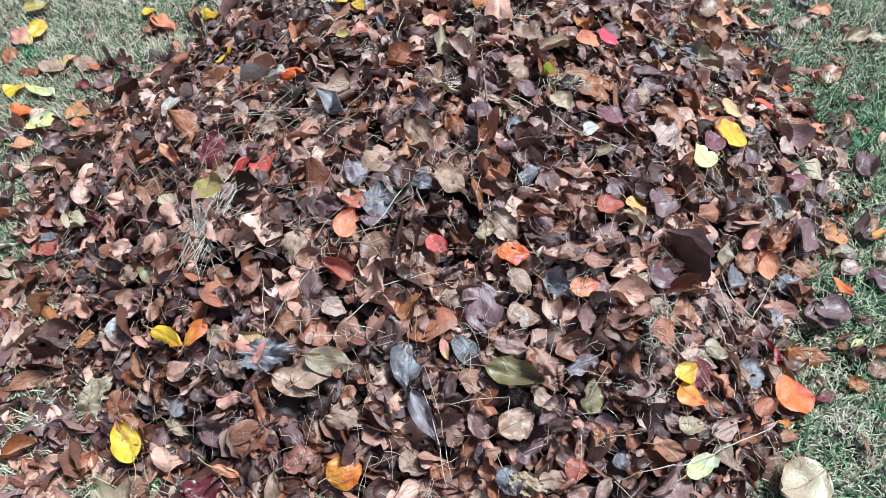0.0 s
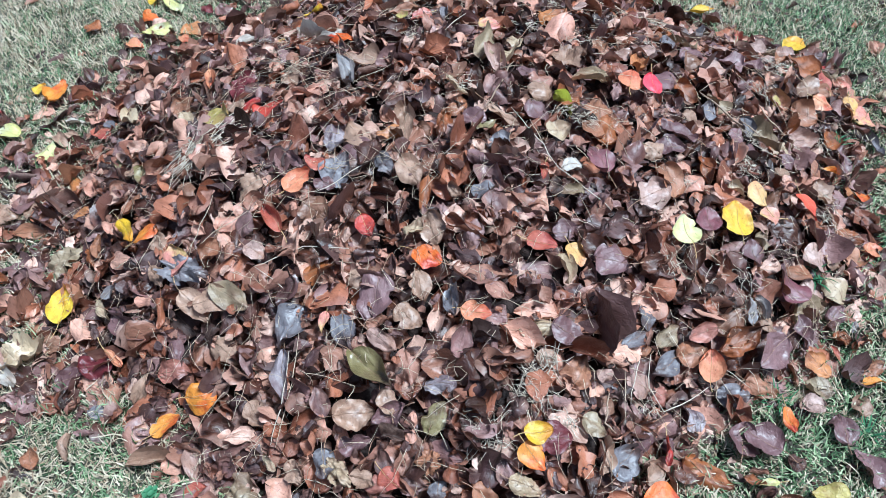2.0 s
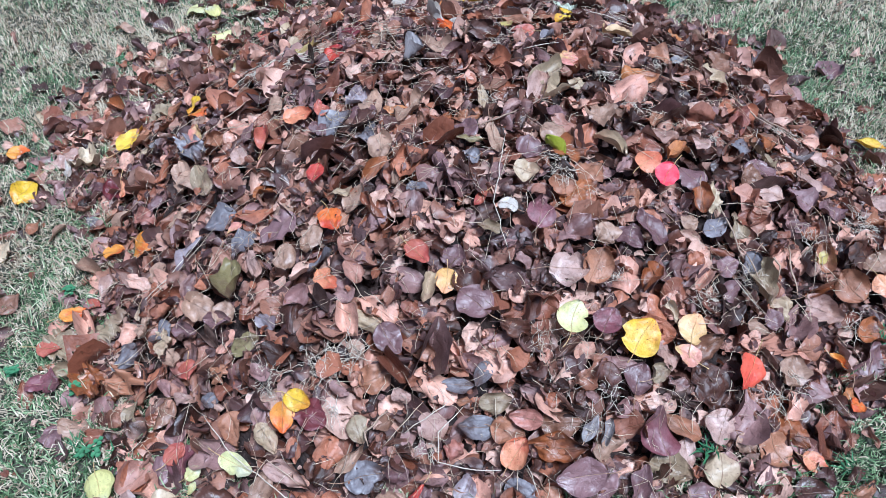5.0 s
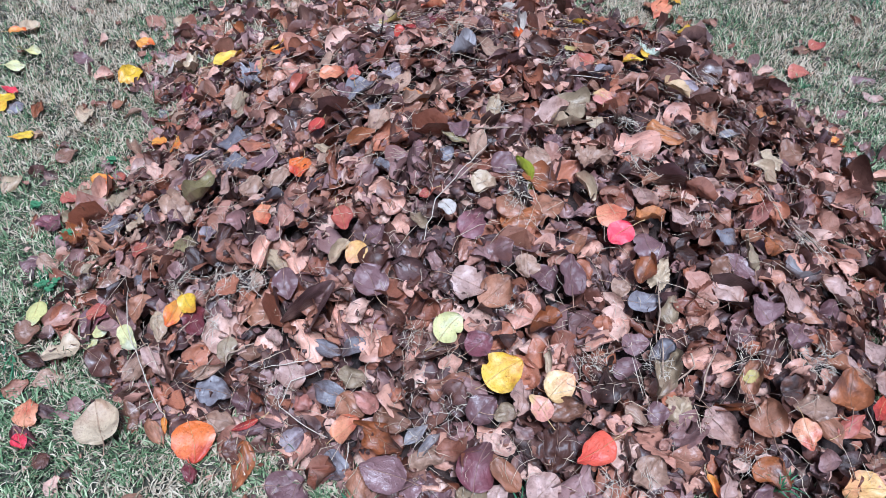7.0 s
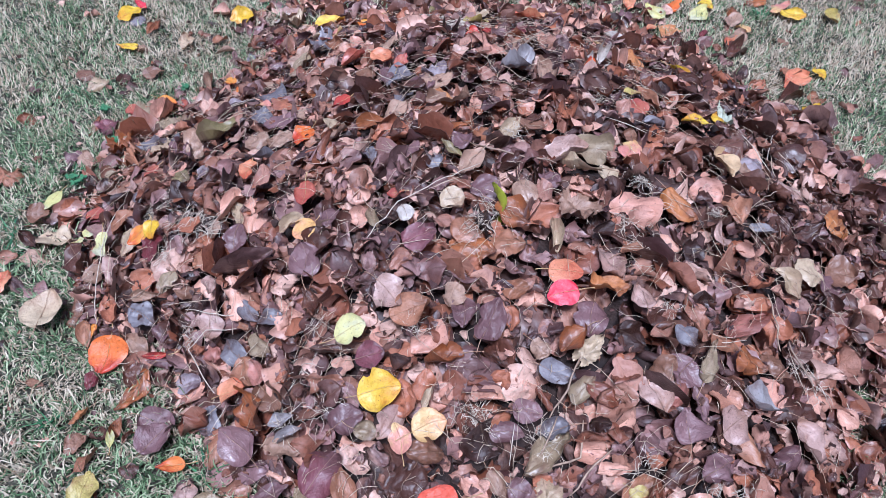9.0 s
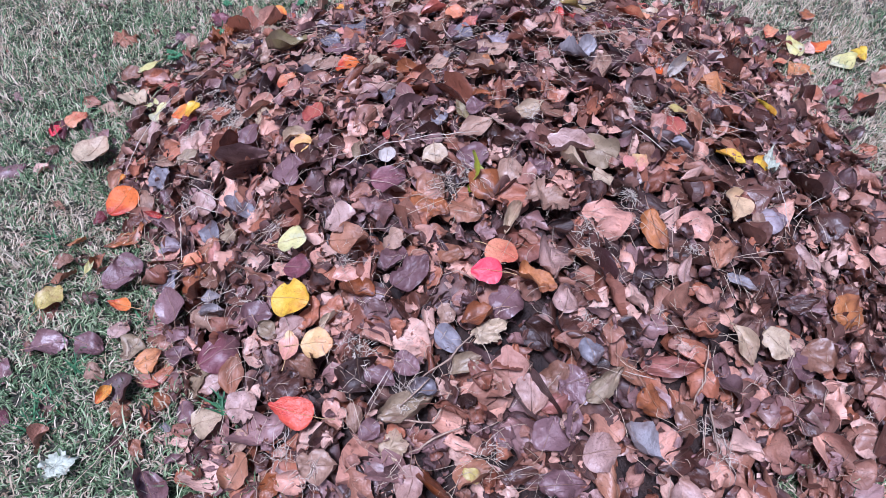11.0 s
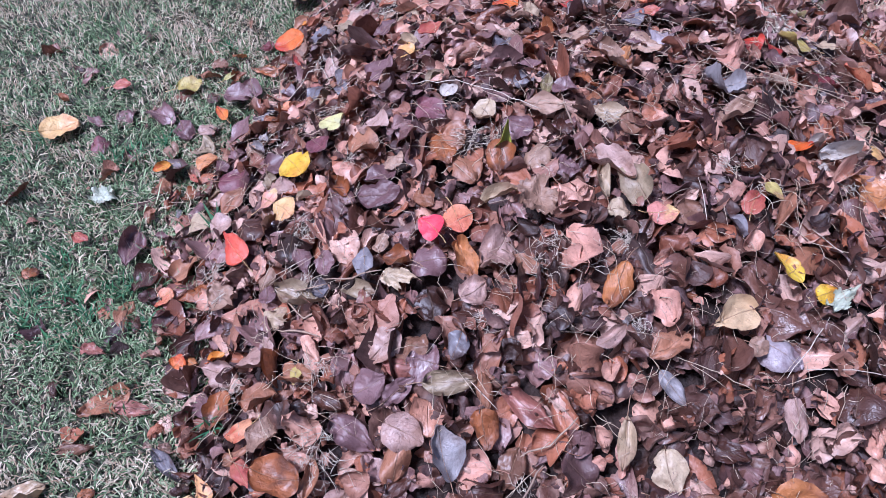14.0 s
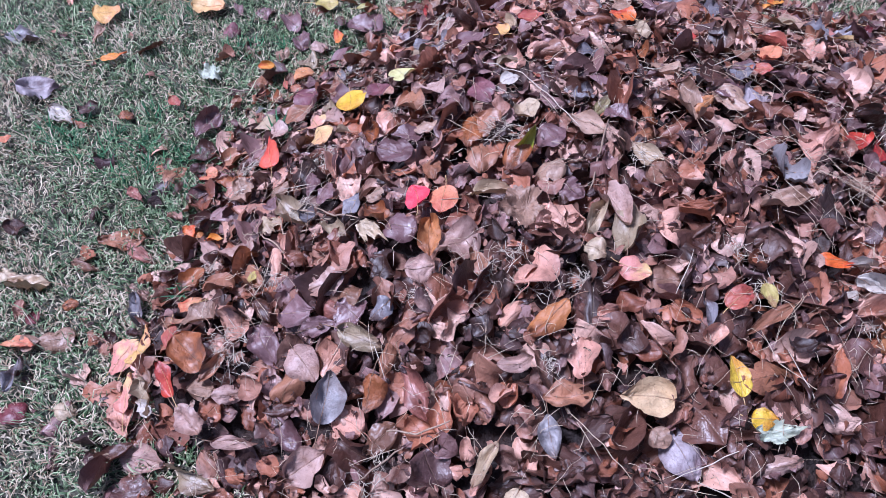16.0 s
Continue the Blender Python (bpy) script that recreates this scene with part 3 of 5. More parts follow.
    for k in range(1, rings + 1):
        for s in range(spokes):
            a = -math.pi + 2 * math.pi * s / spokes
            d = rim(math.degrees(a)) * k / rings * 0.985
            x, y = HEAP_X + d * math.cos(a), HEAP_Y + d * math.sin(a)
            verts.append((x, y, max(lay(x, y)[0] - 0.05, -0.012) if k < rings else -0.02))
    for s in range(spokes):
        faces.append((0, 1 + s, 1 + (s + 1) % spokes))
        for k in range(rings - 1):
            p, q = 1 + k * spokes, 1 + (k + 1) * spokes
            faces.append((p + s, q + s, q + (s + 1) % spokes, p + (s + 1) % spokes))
    part("core", mesh_of("core", verts, faces, GAP_SHADE), heap, "packed leaf litter, coloured near-black as shade between the leaves")


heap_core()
KEPT = []  # middles and half lengths of the leaves that lie uncovered on top


def strew():
    """Brown leaves in layers over the heap, with broken bits between; most joined, the top ones on the walk's side as leaves of their own."""
    r = random.Random(23)
    placed, own = [], []
    for layer, (count, drop, tilt) in enumerate(((1300, 0.034, 0.4), (1500, 0.022, 0.5), (1850, 0.008, 0.56), (2400, -0.006, 0.56))):
        for _ in range(count):
            a, d = r.uniform(-180, 180), math.sqrt(r.uniform(0, 1.0)) * 1.0 + (abs(r.gauss(0, 0.05)) if r.random() < 0.25 else 0)
            if -62 < a < -14:
                d = min(d, 1.94 - d) - 0.02
            reach = d * rim(a)
            x, y = HEAP_X + reach * math.cos(radians(a)), HEAP_Y + reach * math.sin(radians(a))
            z, rho = lay(x, y)
            n = slope(x, y) + Vector((r.gauss(0, tilt), r.gauss(0, tilt), 0))
            size = max(0.02, min(0.085, r.gauss(0.05, 0.019)))
            wide = size * r.uniform(0.58, 0.92)
            over = min(((math.hypot(x - kx, y - ky) / (kr + size * 0.4), kx - x, ky - y) for kx, ky, kr in KEPT), default=(9, 0, 0))
            drop_more = 0.0
            if over[0] < 1:
                if over[0] < (0.55, 0.55, 0.55, 0.68)[layer] and layer > 1:
                    continue
                # slips under the leaf on top: its near edge dips
                way = Vector((over[1], over[2], 0)).normalized()
                n = slope(x, y) + way * r.uniform(0.1, 0.4) + Vector((r.gauss(0, 0.1), r.gauss(0, 0.1), 0))
                drop_more = (0.011, 0.008, 0.008, 0.013)[layer]
            turn = aim(n, r.uniform(0, 360))
            k = r.randrange(len(VARIANTS)) if layer > 1 else -1 - r.randrange(len(UNDER))
            up = 0.004 * r.random() + 0.003
            item = (k, turn, size, wide, Vector((x, y, max(0.006, z - drop - drop_more) + up)))
            if layer == 3 and over[0] >= 1 and x > 0.1 and 0.55 < rho < 1.0 and len(own) < 290:
                own.append(item)
            else:
                placed.append(item)
    bits, deep_brown = [], []
    for k, turn, size, wide, at in placed:
        # darker brown leaves show mostly on the north-west shoulder
        chosen = k >= 0 and r.random() < 0.55 * math.exp(-((at.x + 0.15) ** 2 + (at.y - 1.8) ** 2) / 0.36 ** 2)
        (deep_brown if chosen else bits).append((VARIANTS[k] if k >= 0 else UNDER[-1 - k], turn, size, wide, at))
    for _ in range(4200):
        a, d = r.uniform(-180, 180), math.sqrt(r.random())
        x, y = HEAP_X + d * rim(a) * math.cos(radians(a)), HEAP_Y + d * rim(a) * math.sin(radians(a))
        n = slope(x, y) + Vector((r.gauss(0, 0.6), r.gauss(0, 0.6), 0))
        size = r.uniform(0.009, 0.026)
        bits.append((r.choice(CRUMBS), aim(n, r.uniform(0, 360)), size, size * r.uniform(0.4, 0.9), Vector((x, y, max(0.004, lay(x, y)[0] - r.uniform(-0.007, 0.026))))))
    tagged(part("leaf_litter", joined("leaf_litter", bits, LEAF["mixed"]), heap), kind="stuff")
    tagged(part("old_leaves", joined("old_leaves", deep_brown, LEAF["deep_brown"]), heap, "dark brown leaves"), kind="stuff")
    shared = {}
    for k, turn, size, wide, at in own:
        if k not in shared:
            v, f, uv = VARIANTS[k]
            shared[k] = mesh_of("leaf", v, f, LEAF["loose"], uv)
        ob = part("leaf", shared[k], heap)
        ob.matrix_basis = Matrix.Translation(at) @ turn.to_4x4() @ Matrix.Diagonal((size, wide, size, 1))


def skirt(count):
    """Loose brown leaves round the heap's foot, thick where the rake came from, thin elsewhere."""
    r = random.Random(47)
    lots = []
    while len(lots) < count:
        a = r.gauss(*r.choice(((-142, 16), (-142, 16), (-142, 16), (172, 14)))) if r.random() < 0.7 else r.uniform(-180, 180)
        if -75 < a < -5:
            continue
        d = 0.97 + (abs(r.gauss(0, 0.13)) if -175 < a < -110 or a > 150 else abs(r.gauss(0, 0.06)))
        x, y = HEAP_X + d * rim(a) * math.cos(radians(a)), HEAP_Y + d * rim(a) * math.sin(radians(a))
        size = r.uniform(0.032, 0.075)
        if min((math.hypot(x - kx, y - ky) / (kr + size * 0.35) for kx, ky, kr in KEPT), default=9) < 0.8:
            continue
        n = Vector((r.gauss(0, 0.3), r.gauss(0, 0.3), 1))
        lots.append((r.choice(VARIANTS), aim(n, r.uniform(0, 360)), size, size * r.uniform(0.5, 0.9), Vector((x, y, lay(x, y)[0] + r.uniform(0.006, 0.017)))))
    tagged(part("loose_leaves", joined("loose_leaves", lots, LEAF["mixed"]), heap), kind="stuff")


def scraps(count):
    """Old leaves and broken bits trodden into the lawn, thinning out away from the heap."""
    r = random.Random(61)
    lots = []
    while len(lots) < count:
        a, d = r.uniform(-180, 180), 1.0 + r.expovariate(1.6)
        x, y = HEAP_X + d * rim(a) * math.cos(radians(a)), HEAP_Y + d * rim(a) * math.sin(radians(a))
        if d > 2.3:
            continue
        whole = r.random() < 0.3
        size = r.uniform(0.03, 0.055) if whole else r.uniform(0.01, 0.026)
        n = Vector((r.gauss(0, 0.35), r.gauss(0, 0.35), 1))
        lots.append((r.choice(VARIANTS if whole else CRUMBS), aim(n, r.uniform(0, 360)), size, size * r.uniform(0.45, 0.9), Vector((x, y, r.uniform(0.003, 0.011)))))
    tagged(new("leaf_scraps", joined("leaf_scraps", lots, LEAF["mixed"])), "scattered bits of dry brown leaf trodden into the lawn", "leaf scraps", kind="stuff")


WORDS = {"white": "bleached whitish", "pink": "salmon pink", "yellow": "bright yellow", "rust": "rust brown", "brown": "dull mid-brown", "tan": "light tan", "pale": "pale lemon yellow",
         "orange": "bright orange", "amber": "amber orange", "maroon": "dark maroon", "sheen_grey": "sheen-coloured grey", "red": "deep red", "cream": "cream coloured", "olive": "olive brown",
         "mustard": "mustard yellow", "dark": "very dark brown", "purple": "purplish brown", "coral": "coral red", "copper": "copper brown", "crimson": "crimson pink", "khaki": "khaki brown",
         "blush": "pinkish tan", "peach": "peach yellow", "scarlet": "scarlet red", "green": "yellow-green", "ash": "ash grey",
         "salmon": "salmon orange", "plum": "plum purple", "tawny": "tawny orange-brown", "sand": "sand coloured", "brick": "brick brown", "mint": "greenish white", "lilac": "lilac grey"}
FORMS = {"round": "rounded", "ovate": "oval pointed", "long": "narrow curled", "heart": "heart-shaped", "maple": "lobed crumpled"}
BRIGHT = ("pink", "yellow", "orange", "amber", "red", "crimson", "coral", "scarlet", "peach", "pale", "green", "mustard", "salmon")
leaf_rng = random.Random(77)


def leaf(colour, form, x, y, yaw, length, width, lean_x=0.0, lean_y=0.0, rise=None):
    """A leaf that lies open to view: its colour and form, place, heading of its tip in degrees, millimetres, and how far it leans off the slope. rise: lies flat, that many millimetres higher."""
    r = leaf_rng
    z, rho = lay(x, y)
    on_heap = rho < 1.0
    length, width = length / 1000, width / 1000
    bright = colour in BRIGHT
    flat = rise is not None
    k = 0.42 if flat and bright else 0.62 if bright else 0.75 if flat else 1.0
    mood = r.random()
    lip = (r.uniform(-0.9, 1.4) * k, r.uniform(-0.9, 1.4) * k)
    if form == "maple":
        v, f, uv = maple(r)
    elif form == "long":
        v, f, uv = blade(r, "long" if width < 0.5 * length else "ovate", 19, 11, r.uniform(-0.5, 0.5) * k, (r.uniform(-0.5, 1.6) * k, r.uniform(-0.5, 1.6) * k), r.uniform(-0.1, 0.3), 0.08 * k, r.uniform(-0.6, 0.6), 0.02, crumple=0.06 * k, lip=lip, wrinkle=0.1 * k)
    elif mood < 0.3 and not bright and not flat:
        near = r.uniform(-0.8, -0.4)
        v, f, uv = blade(r, form, 19, 11, r.uniform(-0.8, -0.2), (near, near + r.uniform(-0.4, 0.4)), r.uniform(-0.1, 0.1), 0.05, r.uniform(-0.3, 0.3), 0.03, crumple=0.06, crease=r.uniform(-0.4, 0.1), wrinkle=r.uniform(0.05, 0.2))
    else:
        v, f, uv = blade(r, form, 19, 11, r.uniform(-0.45, 0.45) * k, (r.uniform(-0.55, 0.75) * k, r.uniform(-0.55, 0.75) * k), r.uniform(-0.14, 0.16), 0.08 * k, r.uniform(-0.4, 0.4), 0.03, crumple=r.uniform(0.05, 0.12) * k, lip=lip, crease=r.uniform(-0.45, 0.45) * k, wrinkle=r.uniform(0.0, 0.22) * k * k)
    v = [(a * length, b * width, c * length) for a, b, c in v]
    n = slope(x, y)
    loose = 0.03 if flat else 0.07 if bright or not on_heap else 0.15
    n = Vector((n.x / n.z + lean_x + r.gauss(0, loose), n.y / n.z + lean_y + r.gauss(0, loose), 1))
    thing = new("maple_leaf" if form == "maple" else "autumn_leaf" if bright else "brown_leaf")
    thing.matrix_basis = Matrix.Translation((x, y, z + (0.01 if on_heap else 0.018) + (0.005 + rise / 1000 if flat else 0.005 if bright else 0.0))) @ aim(n, yaw).to_4x4()
    where = "lying on the leaf heap" if on_heap else "lying on the grass"
    tagged(thing, f"{WORDS[colour]} {FORMS[form]} leaf {where}", "leaf", group="leaves on the heap" if on_heap else "leaves on the lawn")
    part("blade", mesh_of("blade", v, f, LEAF[colour], uv), thing)
    if form == "maple":
        root = Vector(v[0])
    else:
        mid = [Vector(v[q * 11 + 5]) for q in range(0, 18, 2)]
        root = mid[0]
    if form != "maple":
        lift = Vector((0, 0, 0.0003))
        tv, tf = tube([p + lift for p in mid], [0.00045 - 0.00004 * q for q in range(len(mid))], 4)
        part("midrib", mesh_of("midrib", tv, tf, BRIGHT_STALK if bright else STALK), thing)
    long_stalk = length * r.uniform(0.25, 0.5)
    sway, up = r.uniform(-0.3, 0.3), r.uniform(-0.05, 0.2) if bright else r.uniform(-0.4, 0.1)
    line = [root + Vector((-long_stalk * q / 4, sway * long_stalk * (q / 4) ** 2, up * long_stalk * (q / 4) ** 2)) for q in range(5)]
    sv, sf = tube(line, [0.0008, 0.0007, 0.0006, 0.0007, 0.0011], 5)
    part("stalk", mesh_of("stalk", sv, sf, BRIGHT_STALK if bright else STALK), thing)
    if rho < 1.15:
        KEPT.append((x, y, max(length, width) * (0.5 if flat else 0.42 if bright else 0.39)))
    return thing


leaf("white", "round", -1.380, 1.737, 317, 70, 55, 0.07, -0.07)
leaf("rust", "ovate", -1.203, 1.717, 287, 70, 42, 0.06, -0.08)
leaf("brown", "ovate", -1.010, 1.812, 218, 42, 37, 0.05, -0.08)
leaf("tan", "round", -1.062, 1.665, 342, 66, 53, 0.06, -0.08)
leaf("tan", "round", -0.973, 1.677, 312, 70, 55, 0.05, -0.08)
leaf("rust", "ovate", -1.125, 1.657, 201, 69, 41, 0.06, -0.08)
leaf("maroon", "ovate", -0.815, 1.451, 303, 70, 42, 0.18, -0.22)
leaf("maroon", "ovate", -0.954, 1.586, 353, 44, 27, 0.06, -0.08)
leaf("rust", "round", -1.200, 1.380, 354, 45, 50, 0.07, -0.07)
leaf("white", "long", -0.954, 1.043, 16, 57, 28, 0.06, -0.06)
leaf("tan", "long", -0.922, 0.996, 13, 43, 20, 0.06, -0.06)
leaf("sheen_grey", "ovate", -0.853, 1.058, 350, 41, 24, 0.23, -0.16)
leaf("cream", "ovate", -0.787, 1.074, 323, 70, 42, 0.25, -0.17)
leaf("olive", "round", -0.682, 0.910, 326, 48, 37, 0.25, -0.13)
leaf("tan", "ovate", -0.600, 0.886, 315, 64, 38, 0.25, -0.12)
leaf("olive", "long", -0.548, 0.866, 293, 46, 24, 0.24, -0.12)
leaf("tan", "ovate", -0.428, 1.062, 237, 41, 44, 0.16, -0.18)
leaf("cream", "round", -0.535, 1.020, 333, 46, 36, 0.21, -0.18)
leaf("white", "long", -0.623, 1.353, 230, 63, 45, 0.23, -0.26)
leaf("olive", "ovate", -0.503, 1.270, 341, 40, 24, 0.17, -0.24)
leaf("tan", "round", -0.258, 0.865, 259, 61, 48, 0.11, -0.12)
leaf("brown", "round", -0.396, 0.834, 328, 60, 46, 0.16, -0.11)
leaf("sheen_grey", "long", -0.143, 1.496, 287, 62, 18, 0.08, -0.27)
leaf("white", "ovate", -0.363, 1.379, 148, 33, 25, 0.14, -0.27)
leaf("dark", "ovate", -0.042, 1.268, 275, 48, 40, 0.05, -0.23)
leaf("cream", "long", 0.005, 1.237, 334, 69, 27, 0.03, -0.22)
leaf("cream", "long", 0.057, 1.395, 261, 85, 26, 0.03, -0.25)
leaf("brown", "ovate", 0.001, 1.090, 331, 41, 32, 0.03, -0.20)
leaf("rust", "ovate", 0.022, 1.128, 292, 65, 39, 0.03, -0.22)
leaf("purple", "ovate", 0.074, 1.161, 242, 50, 49, 0.03, -0.22)
leaf("olive", "long", 0.104, 1.151, 249, 55, 23, 0.01, -0.22)
leaf("tan", "long", 0.122, 1.198, 341, 81, 34, -0.00, -0.23)
leaf("purple", "ovate", 0.177, 1.241, 318, 60, 47, -0.00, -0.23)
leaf("sheen_grey", "ovate", 0.141, 1.125, 233, 48, 36, -0.01, -0.21)
leaf("sheen_grey", "ovate", -0.037, 0.995, 324, 50, 40, 0.04, -0.16)
leaf("tan", "round", 0.016, 0.998, 325, 63, 50, 0.02, -0.17)
leaf("purple", "ovate", 0.127, 1.072, 355, 60, 36, -0.00, -0.19)
leaf("sheen_grey", "ovate", 0.164, 1.006, 28, 51, 31, -0.00, -0.18)
leaf("tan", "ovate", 0.116, 0.983, 331, 37, 22, 0.02, -0.16)
leaf("brown", "round", -0.114, 0.865, 339, 58, 63, 0.03, -0.11)
leaf("red", "ovate", -0.005, 0.866, 317, 46, 35, 0.06, -0.12)
leaf("dark", "ovate", -0.030, 0.891, 340, 70, 43, 0.07, -0.13)
leaf("dark", "ovate", 0.035, 0.917, 288, 51, 31, 0.03, -0.14)
leaf("tan", "round", 0.111, 0.900, 306, 67, 52, 0.03, -0.15)
leaf("rust", "long", 0.066, 0.961, 283, 75, 21, 0.03, -0.16)
leaf("orange", "round", 0.127, 0.843, 352, 56, 44, 0.02, -0.12)
leaf("pink", "ovate", 0.750, 1.864, 282, 70, 42, -0.03, -0.09)
leaf("sheen_grey", "long", 0.559, 1.480, 301, 52, 42, -0.13, -0.27)
leaf("rust", "ovate", 0.512, 1.282, 298, 65, 40, -0.13, -0.22)
leaf("cream", "long", 0.578, 1.279, 350, 41, 18, -0.15, -0.22)
leaf("rust", "ovate", 0.816, 1.376, 360, 70, 42, -0.20, -0.22)
leaf("sheen_grey", "long", 0.976, 1.897, 284, 70, 30, -0.04, -0.09)
leaf("amber", "long", 0.756, 1.535, 12, 40, 19, -0.18, -0.28)
leaf("cream", "round", -0.632, 0.773, 343, 30, 24, 0.25, -0.10)
leaf("purple", "round", -0.248, 0.563, 318, 59, 46, 0.08, 0.00)
leaf("tan", "ovate", -0.390, 0.726, 146, 45, 36, 0.18, -0.08)
leaf("copper", "long", -0.265, 0.732, 270, 51, 41, 0.11, -0.06)
leaf("brown", "round", -0.513, 0.506, 0, 48, 38, 0.18, -0.01)
leaf("white", "long", -0.549, 0.417, 353, 76, 31, 0.05, -0.03)
leaf("purple", "ovate", -0.430, 0.467, 52, 55, 41, 0.15, -0.01)
leaf("tan", "long", -0.275, 0.489, 271, 65, 25, 0.12, 0.04)
leaf("sheen_grey", "ovate", -0.337, 0.431, 7, 33, 27, 0.12, -0.01)
leaf("tan", "ovate", 0.137, 0.795, 300, 56, 40, -0.00, -0.10)
leaf("pink", "long", 0.009, 0.682, 282, 39, 17, 0.07, -0.07)
leaf("purple", "ovate", 0.178, 0.589, 228, 59, 39, -0.03, -0.03)
leaf("coral", "ovate", 0.217, 0.509, 339, 40, 39, -0.06, 0.01)
leaf("tan", "ovate", -0.042, 0.523, 332, 51, 40, 0.07, 0.01)
leaf("cream", "long", 0.017, 0.463, 327, 36, 18, 0.07, 0.00)
leaf("tan", "ovate", 0.178, 0.492, 1, 45, 29, -0.04, 0.01)
leaf("sheen_grey", "round", 0.110, 0.490, 295, 47, 40, 0.04, 0.03)
leaf("copper", "maple", 0.259, 0.553, 209, 39, 35, -0.06, 0.02)
leaf("tan", "round", 0.068, 0.465, 329, 45, 35, 0.06, 0.02)
leaf("brown", "ovate", 0.788, 0.726, 343, 42, 35, -0.04, -0.05)
leaf("amber", "ovate", -1.380, 0.927, 6, 68, 41, 0.10, -0.03)
leaf("maroon", "round", -1.181, 0.982, 83, 43, 47, 0.09, -0.03)
leaf("yellow", "ovate", -1.540, 0.903, 35, 70, 42, 0.10, -0.03)
leaf("dark", "long", -1.118, 0.763, 32, 70, 26, 0.10, -0.02)
leaf("tan", "long", -1.116, 0.686, 56, 64, 24, 0.10, -0.02)
leaf("tan", "round", -0.865, 0.727, 7, 67, 53, 0.09, -0.02)
leaf("purple", "long", -0.202, 0.944, 336, 54, 25, 0.20, -0.10)
leaf("coral", "long", 0.245, 1.092, 286, 34, 17, 0.09, -0.15)
leaf("rust", "round", 0.421, 1.472, 327, 53, 46, 0.03, -0.24)
leaf("tan", "round", 0.412, 1.259, 349, 49, 53, 0.03, -0.20)
leaf("yellow", "long", 0.355, 2.103, 33, 70, 32, 0.03, -0.09)
leaf("rust", "ovate", 0.424, 2.204, 344, 57, 54, 0.02, -0.09)
leaf("coral", "long", 0.472, 2.026, 292, 66, 21, 0.05, -0.28)
leaf("tan", "ovate", 0.663, 1.717, 336, 49, 61, -0.05, -0.29)
leaf("sheen_grey", "round", 0.250, 2.335, 24, 58, 63, 0.03, -0.09)
leaf("tan", "long", -0.337, 0.357, 309, 53, 29, 0.08, -0.00)
leaf("copper", "long", 0.368, 0.545, 337, 59, 36, 0.04, 0.08)
leaf("purple", "ovate", 0.331, 0.989, 25, 52, 38, 0.05, -0.12)
leaf("tan", "round", 0.377, 0.770, 6, 40, 32, 0.02, -0.06)
leaf("sheen_grey", "long", 0.491, 0.903, 54, 60, 25, -0.09, -0.07)
leaf("copper", "long", 0.513, 0.900, 64, 31, 15, -0.09, -0.07)
leaf("yellow", "ovate", -0.398, 0.008, 330, 69, 70, 0.08, 0.05)
leaf("crimson", "long", -0.451, 0.015, 67, 49, 28, 0.08, 0.05)
leaf("sheen_grey", "round", -0.385, 0.045, 83, 51, 56, 0.08, 0.05)
leaf("amber", "ovate", -0.746, -0.061, 101, 48, 29, 0.09, 0.05)
leaf("cream", "round", -0.773, -0.035, 31, 63, 49, 0.09, 0.05)
leaf("pale", "long", -0.645, 0.004, 74, 70, 31, 0.09, 0.05)
leaf("pale", "ovate", -0.565, -0.014, 91, 63, 38, 0.08, 0.05)
leaf("purple", "long", -0.605, 0.162, 71, 61, 32, 0.09, 0.05)
leaf("rust", "long", -0.370, 0.108, 182, 70, 26, 0.08, 0.05)
leaf("yellow", "ovate", -0.254, 0.103, 283, 58, 35, 0.08, 0.05)
leaf("tan", "round", -0.265, 0.139, 78, 35, 27, 0.08, 0.05)
leaf("cream", "ovate", -0.340, 0.235, 226, 59, 44, 0.08, 0.05)
leaf("cream", "long", -0.085, 0.132, 340, 70, 35, 0.07, 0.05)
leaf("brown", "round", -0.108, 0.077, 75, 54, 48, 0.07, 0.06)
leaf("amber", "ovate", -0.663, 0.324, 74, 56, 39, 0.09, 0.04)
leaf("yellow", "ovate", -0.505, 0.314, 316, 70, 59, 0.09, 0.04)
leaf("cream", "round", -0.785, 0.410, 24, 70, 55, 0.09, 0.03)
leaf("dark", "ovate", -0.499, 0.429, 71, 63, 66, 0.09, 0.04)
leaf("copper", "long", -0.379, 0.316, 140, 43, 31, 0.08, 0.04)
leaf("maroon", "round", -0.390, 0.506, 36, 70, 55, 0.28, 0.18)
leaf("khaki", "maple", -0.019, 0.315, 95, 58, 72, 0.07, 0.05)
leaf("khaki", "long", 0.059, 0.311, 65, 70, 34, 0.07, 0.05)
leaf("tan", "ovate", 0.180, 0.297, 54, 61, 41, 0.07, 0.05)
leaf("purple", "round", 0.174, 0.255, 142, 38, 41, 0.07, 0.05)
leaf("tan", "round", -0.213, 0.659, 40, 70, 55, 0.25, 0.17)
leaf("tan", "ovate", 0.167, 0.604, 136, 44, 42, 0.19, 0.17)
leaf("pale", "round", 0.323, 0.307, 352, 66, 62, 0.06, 0.05)
leaf("coral", "round", 0.335, 0.442, 114, 43, 36, 0.13, 0.22)
leaf("purple", "round", 0.341, 0.412, 81, 47, 52, 0.13, 0.20)
leaf("pale", "round", 0.383, 0.458, 100, 30, 25, 0.12, 0.22)
leaf("pale", "long", 0.403, 0.448, 124, 22, 13, 0.12, 0.20)
leaf("tan", "ovate", 0.476, 0.547, 315, 61, 36, 0.07, 0.21)
leaf("red", "long", 0.597, 0.760, 294, 51, 14, 0.02, 0.11)
